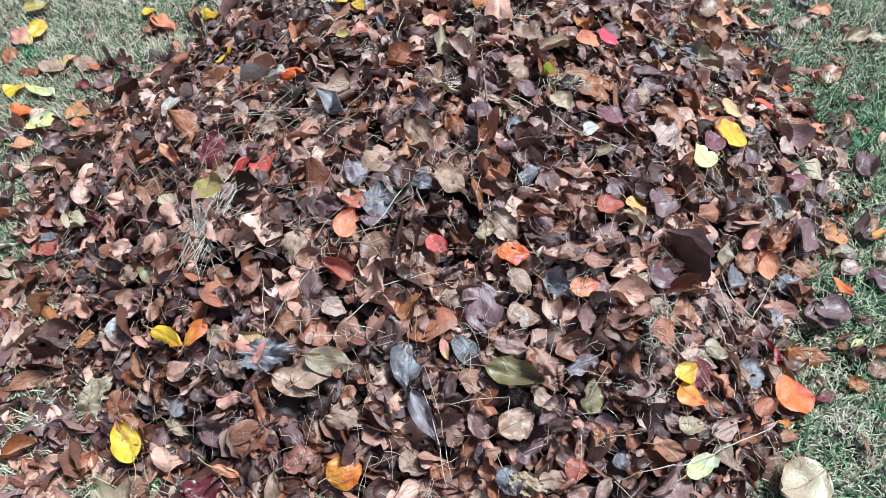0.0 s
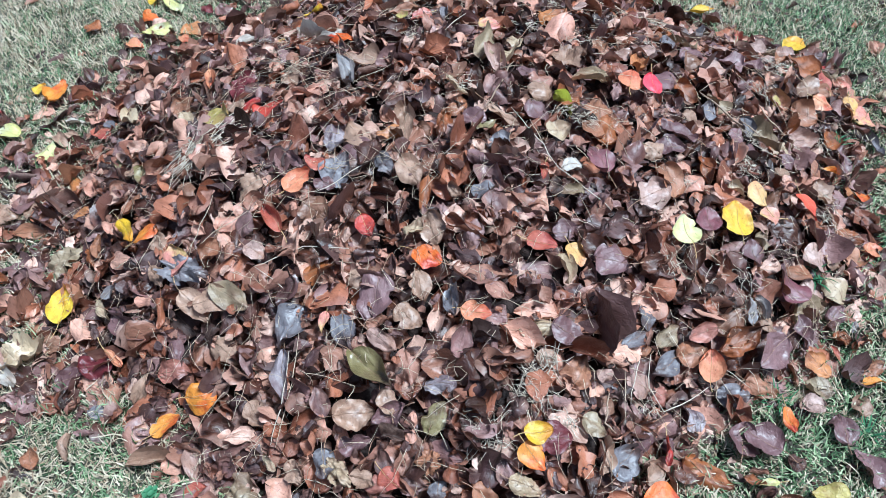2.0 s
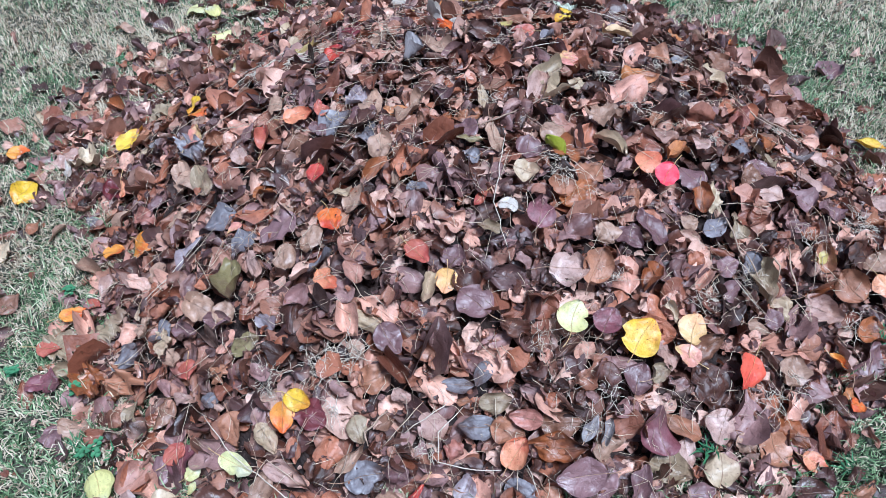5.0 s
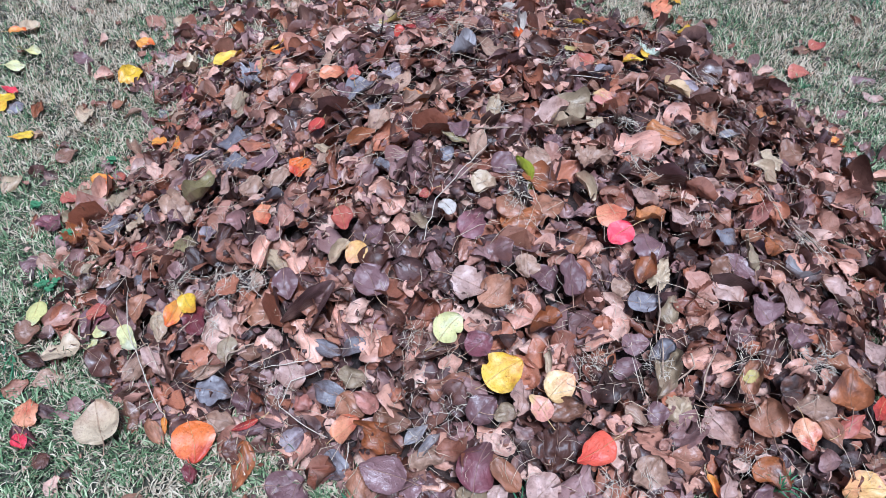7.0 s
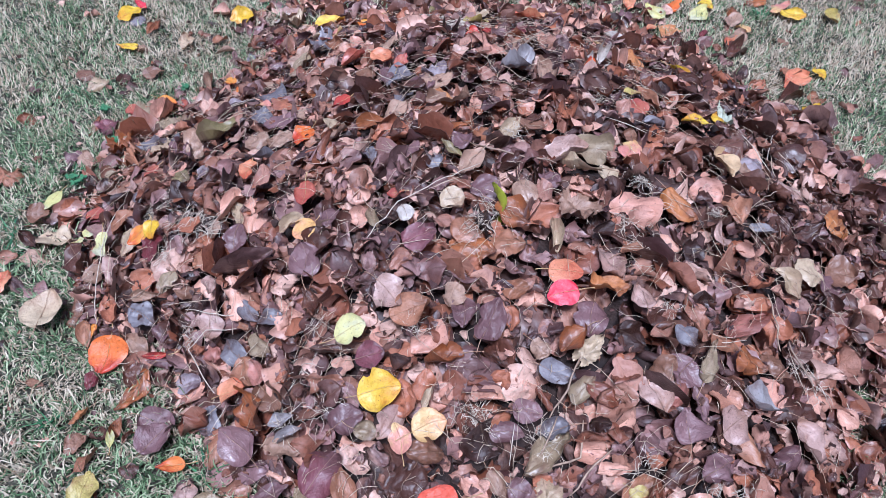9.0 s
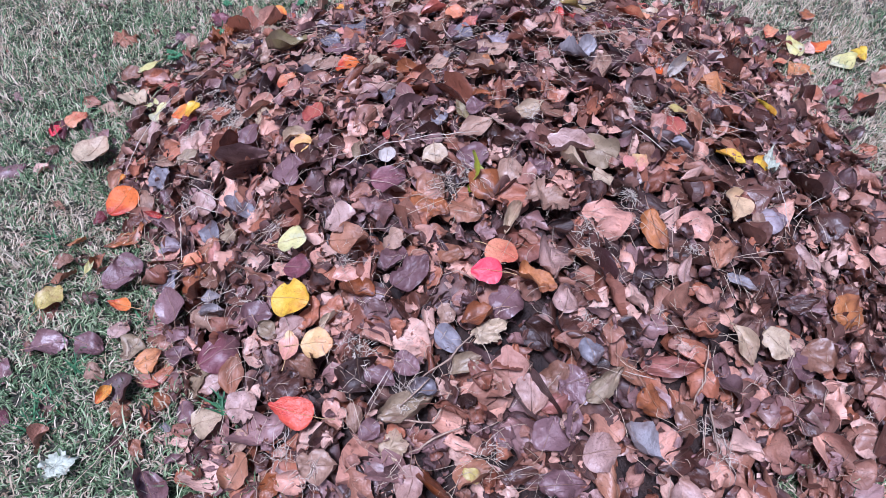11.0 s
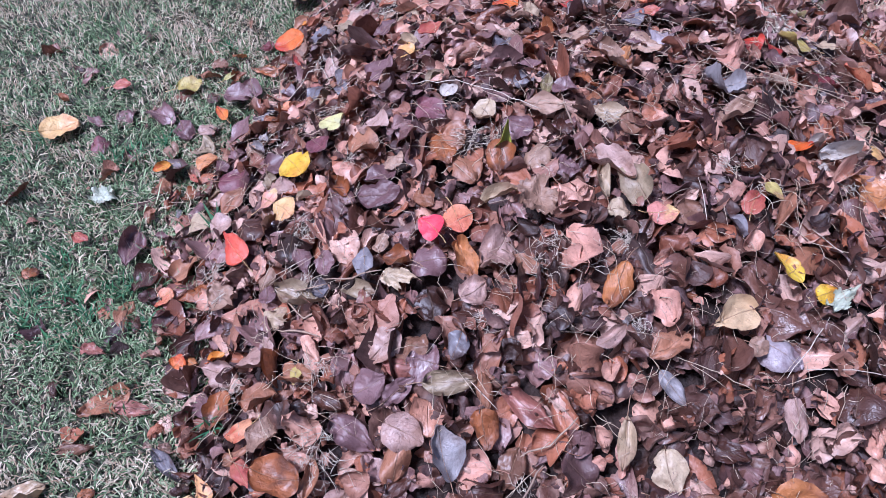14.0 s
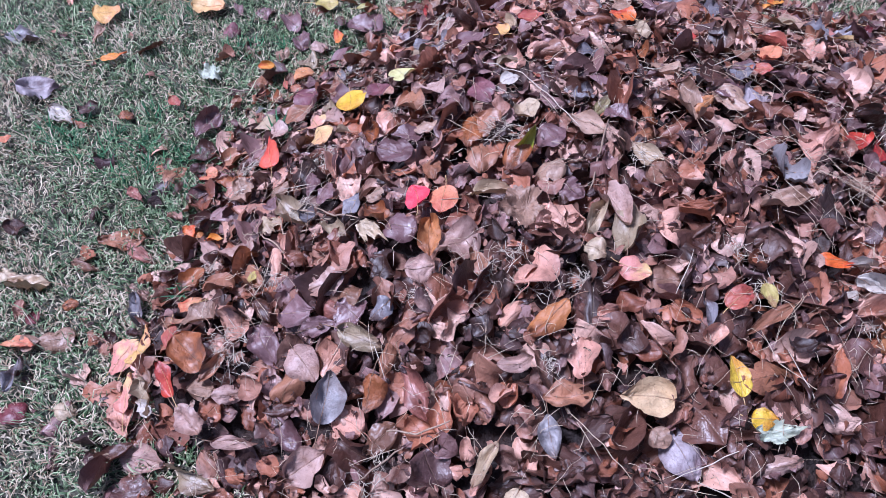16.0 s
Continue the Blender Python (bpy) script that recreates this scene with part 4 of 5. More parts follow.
leaf("purple", "ovate", 0.602, 0.771, 291, 50, 30, 0.03, 0.10)
leaf("dark", "round", 0.631, 0.746, 106, 48, 44, 0.08, 0.08)
leaf("tan", "round", 0.588, 0.715, 73, 49, 38, 0.03, 0.12)
leaf("brown", "long", 0.714, 0.584, 98, 41, 14, 0.04, 0.04)
leaf("tan", "long", 0.509, 0.689, 114, 62, 23, 0.03, 0.15)
leaf("khaki", "ovate", 0.481, 0.723, 354, 51, 38, 0.03, 0.14)
leaf("brown", "ovate", 0.490, 0.767, 281, 41, 34, 0.03, 0.13)
leaf("amber", "long", 0.587, 0.617, 4, 31, 12, 0.09, 0.12)
leaf("copper", "long", 0.593, 0.600, 25, 58, 24, 0.04, 0.04)
leaf("sheen_grey", "ovate", 0.499, 0.949, 306, 47, 30, 0.02, 0.14)
leaf("dark", "long", 0.541, 1.093, 107, 75, 33, 0.06, 0.08)
leaf("cream", "long", 0.350, 0.926, 327, 58, 29, 0.11, 0.10)
leaf("cream", "round", 0.232, 1.200, 49, 49, 47, 0.20, 0.00)
leaf("dark", "round", -0.072, 1.005, 93, 59, 65, 0.25, 0.06)
leaf("copper", "long", -0.734, 1.908, 71, 49, 34, 0.09, -0.03)
leaf("copper", "ovate", -0.842, 1.841, 110, 70, 46, 0.10, -0.03)
leaf("orange", "round", -0.985, 2.131, 90, 53, 55, 0.09, -0.04)
leaf("coral", "round", -0.581, 2.256, 115, 59, 46, 0.09, -0.05)
leaf("brown", "round", -0.573, 2.210, 78, 42, 47, 0.09, -0.05)
leaf("coral", "ovate", -0.453, 2.153, 66, 58, 59, 0.08, -0.05)
leaf("brown", "round", 0.007, 1.922, 89, 59, 63, 0.22, -0.24)
leaf("tan", "long", -0.201, 2.048, 9, 70, 33, 0.23, -0.18)
leaf("amber", "long", -0.143, 2.131, 68, 51, 33, 0.08, -0.05)
leaf("purple", "round", -0.300, 2.077, 68, 61, 67, 0.08, -0.05)
leaf("crimson", "round", 0.361, 1.435, 304, 54, 46, 0.12, -0.04, rise=8)
leaf("purple", "round", 0.655, 1.456, 93, 37, 39, 0.03, -0.10)
leaf("tan", "round", 0.448, 1.426, 66, 41, 45, 0.11, -0.08)
leaf("tan", "ovate", 0.599, 1.834, 19, 44, 40, 0.06, -0.22)
leaf("copper", "maple", 0.277, 0.158, 190, 65, 70, 0.03, 0.09)
leaf("brown", "round", 0.361, 0.310, 114, 47, 51, 0.03, 0.09)
leaf("crimson", "long", 0.602, 0.374, 29, 35, 28, 0.02, 0.09)
leaf("dark", "long", 0.433, 0.341, 72, 55, 27, 0.03, 0.09)
leaf("dark", "round", 0.635, 0.416, 120, 35, 38, 0.02, 0.09)
leaf("rust", "long", 0.738, 0.775, 188, 40, 20, 0.01, 0.08)
leaf("copper", "long", 0.806, 0.762, 168, 49, 23, 0.01, 0.08)
leaf("purple", "long", 0.909, 0.880, 146, 74, 50, 0.00, 0.07)
leaf("dark", "round", 0.796, 0.840, 171, 31, 34, 0.01, 0.07)
leaf("purple", "round", 0.857, 0.932, 111, 60, 48, 0.01, 0.07)
leaf("tan", "round", 0.881, 0.992, 98, 42, 33, 0.00, 0.07)
leaf("coral", "long", 0.826, 1.082, 127, 32, 15, 0.00, 0.06)
leaf("tan", "round", 0.697, 1.075, 107, 73, 57, -0.07, 0.23)
leaf("purple", "long", 0.881, 1.229, 158, 32, 17, 0.00, 0.06)
leaf("copper", "ovate", 0.911, 1.169, 84, 37, 22, 0.00, 0.06)
leaf("tan", "round", 0.738, 1.425, 131, 66, 52, -0.11, 0.09)
leaf("brown", "round", 0.411, 1.622, 150, 55, 61, 0.06, 0.02)
leaf("khaki", "long", 0.488, 1.507, 157, 57, 33, 0.01, 0.08)
leaf("sheen_grey", "long", 0.475, 1.461, 87, 63, 36, 0.02, 0.09)
leaf("blush", "ovate", 0.441, 1.751, 143, 69, 57, 0.05, -0.05)
leaf("tan", "ovate", 0.659, 1.423, 53, 53, 33, -0.05, 0.08)
leaf("copper", "ovate", 0.363, 1.357, 119, 51, 44, 0.07, 0.11)
leaf("copper", "ovate", 0.290, 1.243, 162, 55, 63, 0.10, 0.15)
leaf("brown", "ovate", -0.025, 1.273, 157, 47, 59, 0.19, 0.12)
leaf("white", "round", 1.511, 0.892, 179, 70, 59, -0.07, 0.06)
leaf("cream", "round", 1.299, 0.881, 23, 64, 58, -0.06, 0.07)
leaf("rust", "long", 1.140, 0.794, 144, 38, 24, -0.05, 0.07)
leaf("purple", "long", 1.057, 0.878, 144, 49, 20, -0.05, 0.07)
leaf("tan", "long", 1.341, 1.075, 92, 53, 29, -0.06, 0.06)
leaf("dark", "long", 1.225, 1.291, 230, 45, 32, -0.06, 0.05)
leaf("rust", "round", 1.129, 1.281, 206, 35, 34, -0.06, 0.05)
leaf("coral", "round", 1.041, 1.213, 150, 34, 26, -0.05, 0.06)
leaf("dark", "long", 1.175, 1.627, 144, 48, 39, -0.07, 0.03)
leaf("orange", "round", 0.829, 1.515, 230, 29, 32, -0.20, 0.10)
leaf("cream", "ovate", 0.043, 1.452, 169, 41, 39, 0.02, 0.14)
leaf("tan", "round", -0.120, 1.706, 144, 33, 33, 0.12, 0.01)
leaf("coral", "ovate", -0.158, 0.947, 177, 46, 32, 0.05, 0.24)
leaf("green", "long", 0.214, 1.282, 270, 84, 30, -0.5, 2.4)
leaf("cream", "long", 0.238, 1.392, 199, 81, 28, -0.05, 0.17)
leaf("tan", "maple", 0.185, 1.420, 35, 70, 71, -0.03, 0.16)
leaf("purple", "round", 0.107, 1.348, 148, 48, 45, 0.01, 0.17)
leaf("copper", "ovate", 0.024, 1.691, 25, 75, 48, 0.05, 0.03)
leaf("ash", "long", 0.030, 1.753, 111, 65, 32, 0.04, -0.03)
leaf("pale", "long", 0.760, 0.778, 215, 36, 14, 0.04, 0.05)
leaf("purple", "round", 0.739, 1.028, 105, 77, 60, -0.08, -0.10)
leaf("purple", "ovate", 0.763, 1.086, 138, 58, 36, -0.09, -0.12)
leaf("copper", "ovate", 0.722, 0.951, 360, 68, 43, -0.02, -0.08)
leaf("rust", "ovate", 0.658, 0.999, 56, 85, 51, -0.06, -0.05)
leaf("brown", "round", 0.632, 1.017, 64, 66, 52, -0.06, -0.07)
leaf("ash", "long", 0.662, 1.055, 126, 51, 23, -0.07, -0.11)
leaf("ash", "long", 0.680, 1.076, 132, 52, 22, -0.08, -0.12)
leaf("purple", "round", 0.818, 1.171, 69, 48, 39, -0.05, -0.15)
leaf("amber", "long", 0.895, 1.043, 23, 40, 21, -0.00, -0.06)
leaf("ash", "ovate", 0.856, 1.164, 94, 28, 18, -0.00, -0.06)
leaf("rust", "ovate", 0.836, 1.123, 25, 36, 31, -0.00, -0.06)
leaf("blush", "ovate", 0.762, 1.180, 333, 49, 33, -0.09, -0.16)
leaf("rust", "maple", 0.115, 0.345, 15, 88, 52, 0.15, 0.05)
leaf("sheen_grey", "long", 0.097, 0.414, 112, 64, 39, 0.17, 0.09)
leaf("blush", "long", 0.258, 0.487, 51, 41, 22, 0.09, 0.07)
leaf("sheen_grey", "round", 0.294, 0.526, 296, 33, 36, 0.10, 0.09)
leaf("brown", "ovate", 0.250, 0.436, 292, 70, 50, 0.09, 0.08)
leaf("khaki", "long", 0.214, 0.393, 312, 48, 31, 0.12, 0.09)
leaf("tan", "long", -0.192, 0.396, 34, 83, 32, 0.08, 0.01)
leaf("blush", "long", -0.119, 0.423, 310, 72, 28, 0.21, 0.06)
leaf("brown", "ovate", -0.178, 0.235, 129, 56, 40, 0.07, 0.00)
leaf("rust", "ovate", -0.549, 0.676, 319, 59, 35, 0.20, -0.03)
leaf("copper", "long", -0.536, 0.701, 112, 49, 26, 0.19, -0.05)
leaf("ash", "ovate", -0.453, 0.626, 64, 40, 37, 0.19, -0.01)
leaf("copper", "long", -0.771, 0.709, 25, 88, 29, 0.18, -0.10)
leaf("rust", "long", -0.735, 0.575, 32, 78, 31, 0.06, -0.04)
leaf("tan", "round", -0.814, 0.761, 53, 40, 44, 0.17, -0.12)
leaf("pink", "ovate", 0.805, 1.799, 247, 78, 66, -0.05, 0.03)
leaf("copper", "ovate", 0.311, 1.715, 89, 59, 35, -0.09, 0.00)
leaf("copper", "long", 0.700, 1.734, 23, 64, 29, -0.22, 0.04)
leaf("rust", "round", 0.636, 1.785, 158, 88, 69, -0.22, 0.02)
leaf("copper", "long", 0.592, 1.796, 76, 67, 25, -0.18, 0.00)
leaf("brown", "round", 0.746, 1.838, 175, 80, 62, -0.15, 0.04)
leaf("cream", "long", 0.699, 1.864, 114, 70, 25, -0.17, 0.01)
leaf("white", "ovate", 0.695, 1.880, 352, 48, 31, -0.16, 0.01)
leaf("sheen_grey", "long", 0.837, 1.706, 129, 78, 23, -0.05, 0.03)
leaf("purple", "ovate", 0.442, 1.691, 214, 54, 33, -0.13, 0.03)
leaf("blush", "long", 0.513, 1.887, 198, 82, 23, -0.13, -0.05)
leaf("blush", "ovate", 0.548, 1.826, 208, 63, 38, -0.15, -0.03)
leaf("purple", "round", 0.399, 1.654, 337, 50, 55, -0.11, 0.06)
leaf("tan", "round", 0.986, 1.835, 225, 35, 38, -0.06, 0.02)
leaf("rust", "round", 0.962, 1.739, 216, 34, 28, -0.06, 0.03)
leaf("rust", "ovate", 0.874, 1.792, 227, 23, 20, -0.05, 0.03)
leaf("maroon", "long", 1.012, 1.787, 266, 31, 22, -0.06, 0.03)
leaf("blush", "ovate", 0.106, 1.669, 207, 67, 24)
leaf("sand", "heart", -0.088, 1.664, 15, 78, 59, rise=8)
leaf("purple", "ovate", 0.519, 1.741, 137, 83, 47)
leaf("khaki", "ovate", 0.362, 1.690, 176, 83, 41)
leaf("brick", "ovate", 0.247, 1.748, 131, 94, 43)
leaf("brick", "ovate", 0.432, 1.651, 164, 73, 49)
leaf("purple", "ovate", 0.485, 1.674, 203, 58, 48)
leaf("dark", "ovate", 0.558, 1.680, 144, 61, 36)
leaf("rust", "ovate", 0.316, 1.764, 82, 64, 51)
leaf("blush", "ovate", 0.459, 1.617, 41, 71, 53)
leaf("brown", "ovate", 0.287, 1.825, 61, 88, 48)
leaf("yellow", "ovate", -0.204, 1.587, 300, 63, 34)
leaf("yellow", "round", -0.254, 1.636, 194, 38, 32)
leaf("blush", "round", 0.306, 1.560, 208, 50, 46)
leaf("copper", "round", 0.602, 1.628, 156, 59, 53)
leaf("mustard", "ovate", 0.605, 1.625, 74, 33, 27)
leaf("mint", "maple", -0.276, 1.645, 204, 59, 33)
leaf("pink", "round", -0.023, 1.473, 176, 53, 45)
leaf("blush", "ovate", -0.299, 1.683, 212, 94, 37)
leaf("brown", "round", -0.070, 1.474, 193, 46, 46)
leaf("cream", "maple", 0.425, 1.501, 157, 57, 40)
leaf("copper", "round", 0.667, 1.646, 170, 60, 60)
leaf("copper", "ovate", -0.248, 1.570, 213, 86, 48)
leaf("purple", "ovate", 0.375, 1.493, 9, 79, 62)
leaf("tan", "ovate", 0.124, 0.570, 30, 68, 51)
leaf("tawny", "ovate", 0.309, 1.504, 107, 69, 42)
leaf("olive", "ovate", 0.124, 0.640, 342, 94, 44)
leaf("cream", "maple", 0.141, 0.485, 341, 53, 34)
leaf("copper", "ovate", 0.212, 1.531, 131, 60, 29)
leaf("blush", "ovate", 0.261, 1.495, 45, 73, 60)
leaf("cream", "long", 0.113, 1.817, 75, 89, 27)
leaf("lilac", "ovate", -0.026, 0.589, 293, 84, 36)
leaf("brick", "round", 0.204, 0.497, 30, 51, 36)
leaf("cream", "ovate", 0.416, 0.584, 1, 62, 40)
leaf("rust", "long", 0.643, 1.592, 93, 77, 21)
leaf("coral", "ovate", -0.188, 1.464, 236, 55, 37)
leaf("blush", "ovate", 0.118, 0.686, 345, 60, 31)
leaf("sheen_grey", "ovate", 0.046, 0.683, 309, 70, 36)
leaf("blush", "ovate", 0.384, 1.886, 236, 77, 57)
leaf("khaki", "ovate", 0.001, 1.395, 277, 94, 58)
leaf("copper", "ovate", 0.430, 0.783, 94, 64, 49)
leaf("sheen_grey", "ovate", -0.055, 0.663, 267, 82, 53)
leaf("tawny", "round", 0.082, 1.590, 55, 84, 44)
leaf("copper", "ovate", 0.457, 1.780, 252, 94, 53)
leaf("tan", "round", 0.141, 0.740, 341, 56, 46)
leaf("cream", "ovate", 0.349, 0.810, 33, 71, 44)
leaf("purple", "ovate", 0.434, 1.857, 145, 83, 56)
leaf("purple", "ovate", 0.070, 0.748, 278, 94, 68)
leaf("purple", "ovate", 0.390, 0.831, 6, 59, 46)
leaf("mustard", "ovate", -0.228, 1.447, 122, 41, 28)
leaf("sheen_grey", "ovate", 0.543, 0.701, 75, 67, 50)
leaf("khaki", "ovate", 0.648, 1.204, 94, 47, 32)
leaf("blush", "ovate", 0.472, 0.808, 7, 43, 35)
leaf("brown", "ovate", 0.649, 1.305, 104, 70, 40)
leaf("blush", "ovate", 0.674, 1.562, 28, 81, 53)
leaf("rust", "ovate", 0.746, 1.635, 52, 69, 56)
leaf("amber", "round", -0.156, 0.512, 19, 61, 59)
leaf("tan", "round", -0.162, 0.595, 345, 71, 47)
leaf("olive", "ovate", 0.250, 0.611, 86, 64, 39)
leaf("lilac", "round", 0.234, 0.658, 21, 59, 40)
leaf("purple", "ovate", 0.560, 0.751, 29, 43, 35)
leaf("tan", "round", 0.025, 0.775, 349, 51, 49)
leaf("khaki", "round", -0.185, 0.673, 348, 73, 50)
leaf("tan", "ovate", -0.241, 0.638, 336, 84, 44)
leaf("brick", "ovate", -0.231, 0.529, 26, 59, 42)
leaf("rust", "ovate", -0.054, 0.768, 34, 56, 46)
leaf("sheen_grey", "ovate", 0.199, 0.787, 303, 64, 33)
leaf("blush", "round", 0.526, 0.837, 17, 59, 52)
leaf("salmon", "ovate", 0.244, 0.783, 12, 50, 38)
leaf("blush", "round", -0.182, 0.758, 350, 44, 37)
leaf("purple", "round", 0.041, 1.914, 142, 73, 52)
leaf("sheen_grey", "maple", -0.285, 0.685, 11, 88, 53)
leaf("purple", "ovate", 0.590, 1.414, 103, 57, 38)
leaf("blush", "round", 0.439, 1.157, 55, 71, 63)
leaf("blush", "round", 0.748, 1.562, 156, 72, 55)
leaf("brick", "ovate", 0.567, 0.857, 25, 54, 44)
leaf("purple", "ovate", 0.784, 1.604, 139, 78, 49)
leaf("purple", "ovate", 0.435, 1.286, 20, 61, 46)
leaf("purple", "round", 0.548, 1.434, 101, 48, 40)
leaf("cream", "maple", 0.643, 1.493, 203, 48, 48)
leaf("khaki", "ovate", 0.594, 1.477, 334, 94, 52)
leaf("amber", "heart", 0.411, 0.622, 330, 52, 41, rise=5)
leaf("blush", "ovate", 0.687, 0.878, 38, 58, 35)
leaf("salmon", "ovate", -0.350, 0.517, 338, 53, 16)
leaf("tan", "ovate", -0.353, 0.664, 329, 61, 33)
leaf("pale", "round", 0.419, 0.526, 32, 62, 34)
leaf("khaki", "ovate", 0.543, 0.947, 73, 59, 39)
leaf("copper", "ovate", 0.587, 0.944, 43, 59, 47)
leaf("purple", "round", -0.364, 0.576, 348, 94, 48)
leaf("purple", "round", 0.707, 0.837, 94, 70, 55)
leaf("yellow", "round", 0.404, 0.655, 33, 46, 36, rise=10)
leaf("purple", "ovate", 0.145, 0.531, 45, 53, 36)
leaf("sheen_grey", "round", 0.676, 0.915, 26, 59, 45)
leaf("blush", "ovate", 0.602, 1.882, 156, 67, 43)
leaf("maroon", "round", 0.433, 0.660, 29, 58, 52, rise=2)
leaf("salmon", "ovate", -0.165, 0.898, 71, 65, 45)
leaf("red", "ovate", 0.663, 1.837, 309, 66, 35)
leaf("khaki", "ovate", 0.570, 1.960, 174, 94, 39)
leaf("orange", "ovate", -0.328, 1.335, 189, 67, 27)
leaf("peach", "round", 0.357, 0.957, 327, 47, 40)
leaf("tawny", "ovate", 0.809, 1.523, 135, 48, 27)
leaf("blush", "ovate", 0.484, 0.590, 26, 85, 36)
leaf("lilac", "ovate", -0.152, 1.714, 132, 94, 72)
leaf("cream", "ovate", 0.791, 0.978, 56, 47, 39)
leaf("tan", "ovate", -0.232, 1.254, 212, 94, 42)
leaf("cream", "ovate", -0.451, 0.593, 332, 71, 22)
leaf("copper", "maple", 0.142, 0.391, 51, 120, 68)
leaf("khaki", "ovate", 0.813, 0.995, 13, 54, 41)
leaf("amber", "ovate", -0.430, 0.738, 49, 63, 35)
leaf("maroon", "ovate", 0.675, 0.674, 17, 37, 25)
leaf("blush", "ovate", 0.031, 1.361, 128, 94, 55)
leaf("copper", "ovate", 0.011, 1.189, 234, 94, 43)
leaf("blush", "ovate", -0.159, 1.812, 85, 74, 38)
leaf("coral", "round", 0.299, 0.933, 14, 54, 41)
leaf("salmon", "ovate", 0.701, 1.696, 3, 54, 40)
leaf("tawny", "round", -0.141, 1.921, 153, 90, 70)
leaf("copper", "round", 0.287, 1.309, 115, 90, 67)
leaf("blush", "ovate", 0.669, 1.956, 187, 82, 49)
leaf("yellow", "ovate", -0.481, 0.735, 331, 73, 31)
leaf("brown", "ovate", 0.558, 0.541, 32, 67, 39)
leaf("orange", "round", 0.620, 0.668, 15, 74, 74, -0.08, 0.08, rise=6)
leaf("salmon", "round", 0.313, 1.428, 101, 58, 54, rise=5)
leaf("tan", "ovate", -0.110, 1.040, 331, 94, 47)
leaf("coral", "ovate", 0.695, 1.769, 123, 61, 28)
leaf("copper", "ovate", -0.527, 0.596, 321, 79, 40)
leaf("copper", "ovate", 0.893, 1.083, 49, 65, 49)
leaf("yellow", "ovate", -0.541, 0.577, 120, 83, 42)
leaf("dark", "ovate", 0.719, 1.966, 231, 72, 38)
leaf("plum", "round", 0.058, 0.262, 64, 61, 58)
leaf("peach", "round", 0.772, 1.779, 263, 78, 56)
leaf("rust", "ovate", 0.223, 1.309, 76, 74, 53)
leaf("tan", "ovate", -0.039, 1.094, 296, 94, 52)
leaf("khaki", "round", 0.771, 1.142, 38, 75, 62)
leaf("dark", "ovate", 0.916, 1.421, 101, 53, 22)
leaf("copper", "round", -0.577, 0.513, 352, 72, 56)
leaf("copper", "ovate", -0.517, 0.795, 67, 52, 35)
leaf("khaki", "maple", 0.026, 0.341, 28, 88, 39)
leaf("copper", "ovate", 0.936, 1.398, 88, 78, 36)
leaf("tawny", "ovate", -0.064, 1.080, 232, 68, 47)
leaf("khaki", "maple", -0.011, 0.401, 94, 77, 77)
leaf("cream", "round", 0.582, 0.508, 203, 90, 84, -0.06, 0.06, rise=8)
leaf("copper", "long", -0.238, 1.480, 49, 94, 24)
leaf("tan", "round", 0.162, 1.315, 36, 66, 66)
leaf("red", "ovate", -0.340, 1.062, 49, 65, 38)
leaf("dark", "ovate", 0.701, 1.277, 343, 94, 72)
leaf("sheen_grey", "ovate", 0.345, 1.645, 60, 48, 38, rise=5)
leaf("khaki", "maple", -0.628, 0.675, 58, 88, 62)
leaf("cream", "round", 0.849, 1.923, 194, 53, 37)
leaf("red", "ovate", -0.387, 1.064, 81, 57, 38)
leaf("mustard", "round", -0.451, 1.031, 349, 82, 60)
leaf("lilac", "ovate", -0.157, 1.025, 117, 61, 49)
leaf("amber", "ovate", -0.080, 0.345, 87, 52, 36)
leaf("coral", "ovate", -0.082, 0.385, 48, 37, 26)
leaf("purple", "ovate", 0.938, 1.250, 77, 80, 49)
leaf("purple", "ovate", -0.122, 0.924, 7, 48, 37)
leaf("copper", "ovate", 0.124, 0.858, 172, 53, 33)
leaf("tan", "ovate", 0.798, 1.286, 5, 46, 38)
leaf("rust", "ovate", 0.667, 0.755, 353, 89, 41)
leaf("ash", "ovate", -0.223, 1.193, 315, 94, 40)
leaf("tawny", "ovate", 0.742, 0.696, 341, 40, 22)
leaf("dark", "ovate", 0.452, 0.483, 48, 94, 55)
leaf("maroon", "round", 0.934, 1.957, 172, 62, 53)
leaf("cream", "ovate", 0.082, 0.889, 84, 46, 37)
leaf("copper", "ovate", 0.825, 1.327, 9, 68, 56)
leaf("ash", "ovate", 0.389, 1.785, 285, 92, 62)
leaf("tan", "ovate", -0.353, 1.171, 14, 57, 47)
leaf("tawny", "ovate", -0.679, 0.783, 10, 50, 35)
leaf("purple", "ovate", -0.742, 0.630, 23, 94, 46)
leaf("dark", "ovate", 0.909, 1.327, 61, 62, 51)
leaf("tan", "ovate", 0.463, 0.380, 293, 72, 42)
leaf("amber", "ovate", -0.196, 0.458, 58, 62, 34)
leaf("maroon", "ovate", -0.471, 1.139, 354, 76, 62)
leaf("salmon", "ovate", 0.868, 1.374, 35, 44, 36)
leaf("rust", "ovate", 0.316, 1.263, 96, 86, 54)
leaf("plum", "ovate", 0.354, 0.449, 333, 61, 50)
leaf("salmon", "ovate", 1.008, 1.844, 193, 71, 31)
leaf("brick", "ovate", 0.899, 1.596, 169, 74, 29)
leaf("cream", "ovate", 0.407, 0.383, 282, 77, 55)
leaf("white", "long", -0.364, 1.327, 204, 61, 16)
leaf("mint", "maple", 1.008, 1.106, 160, 56, 48)
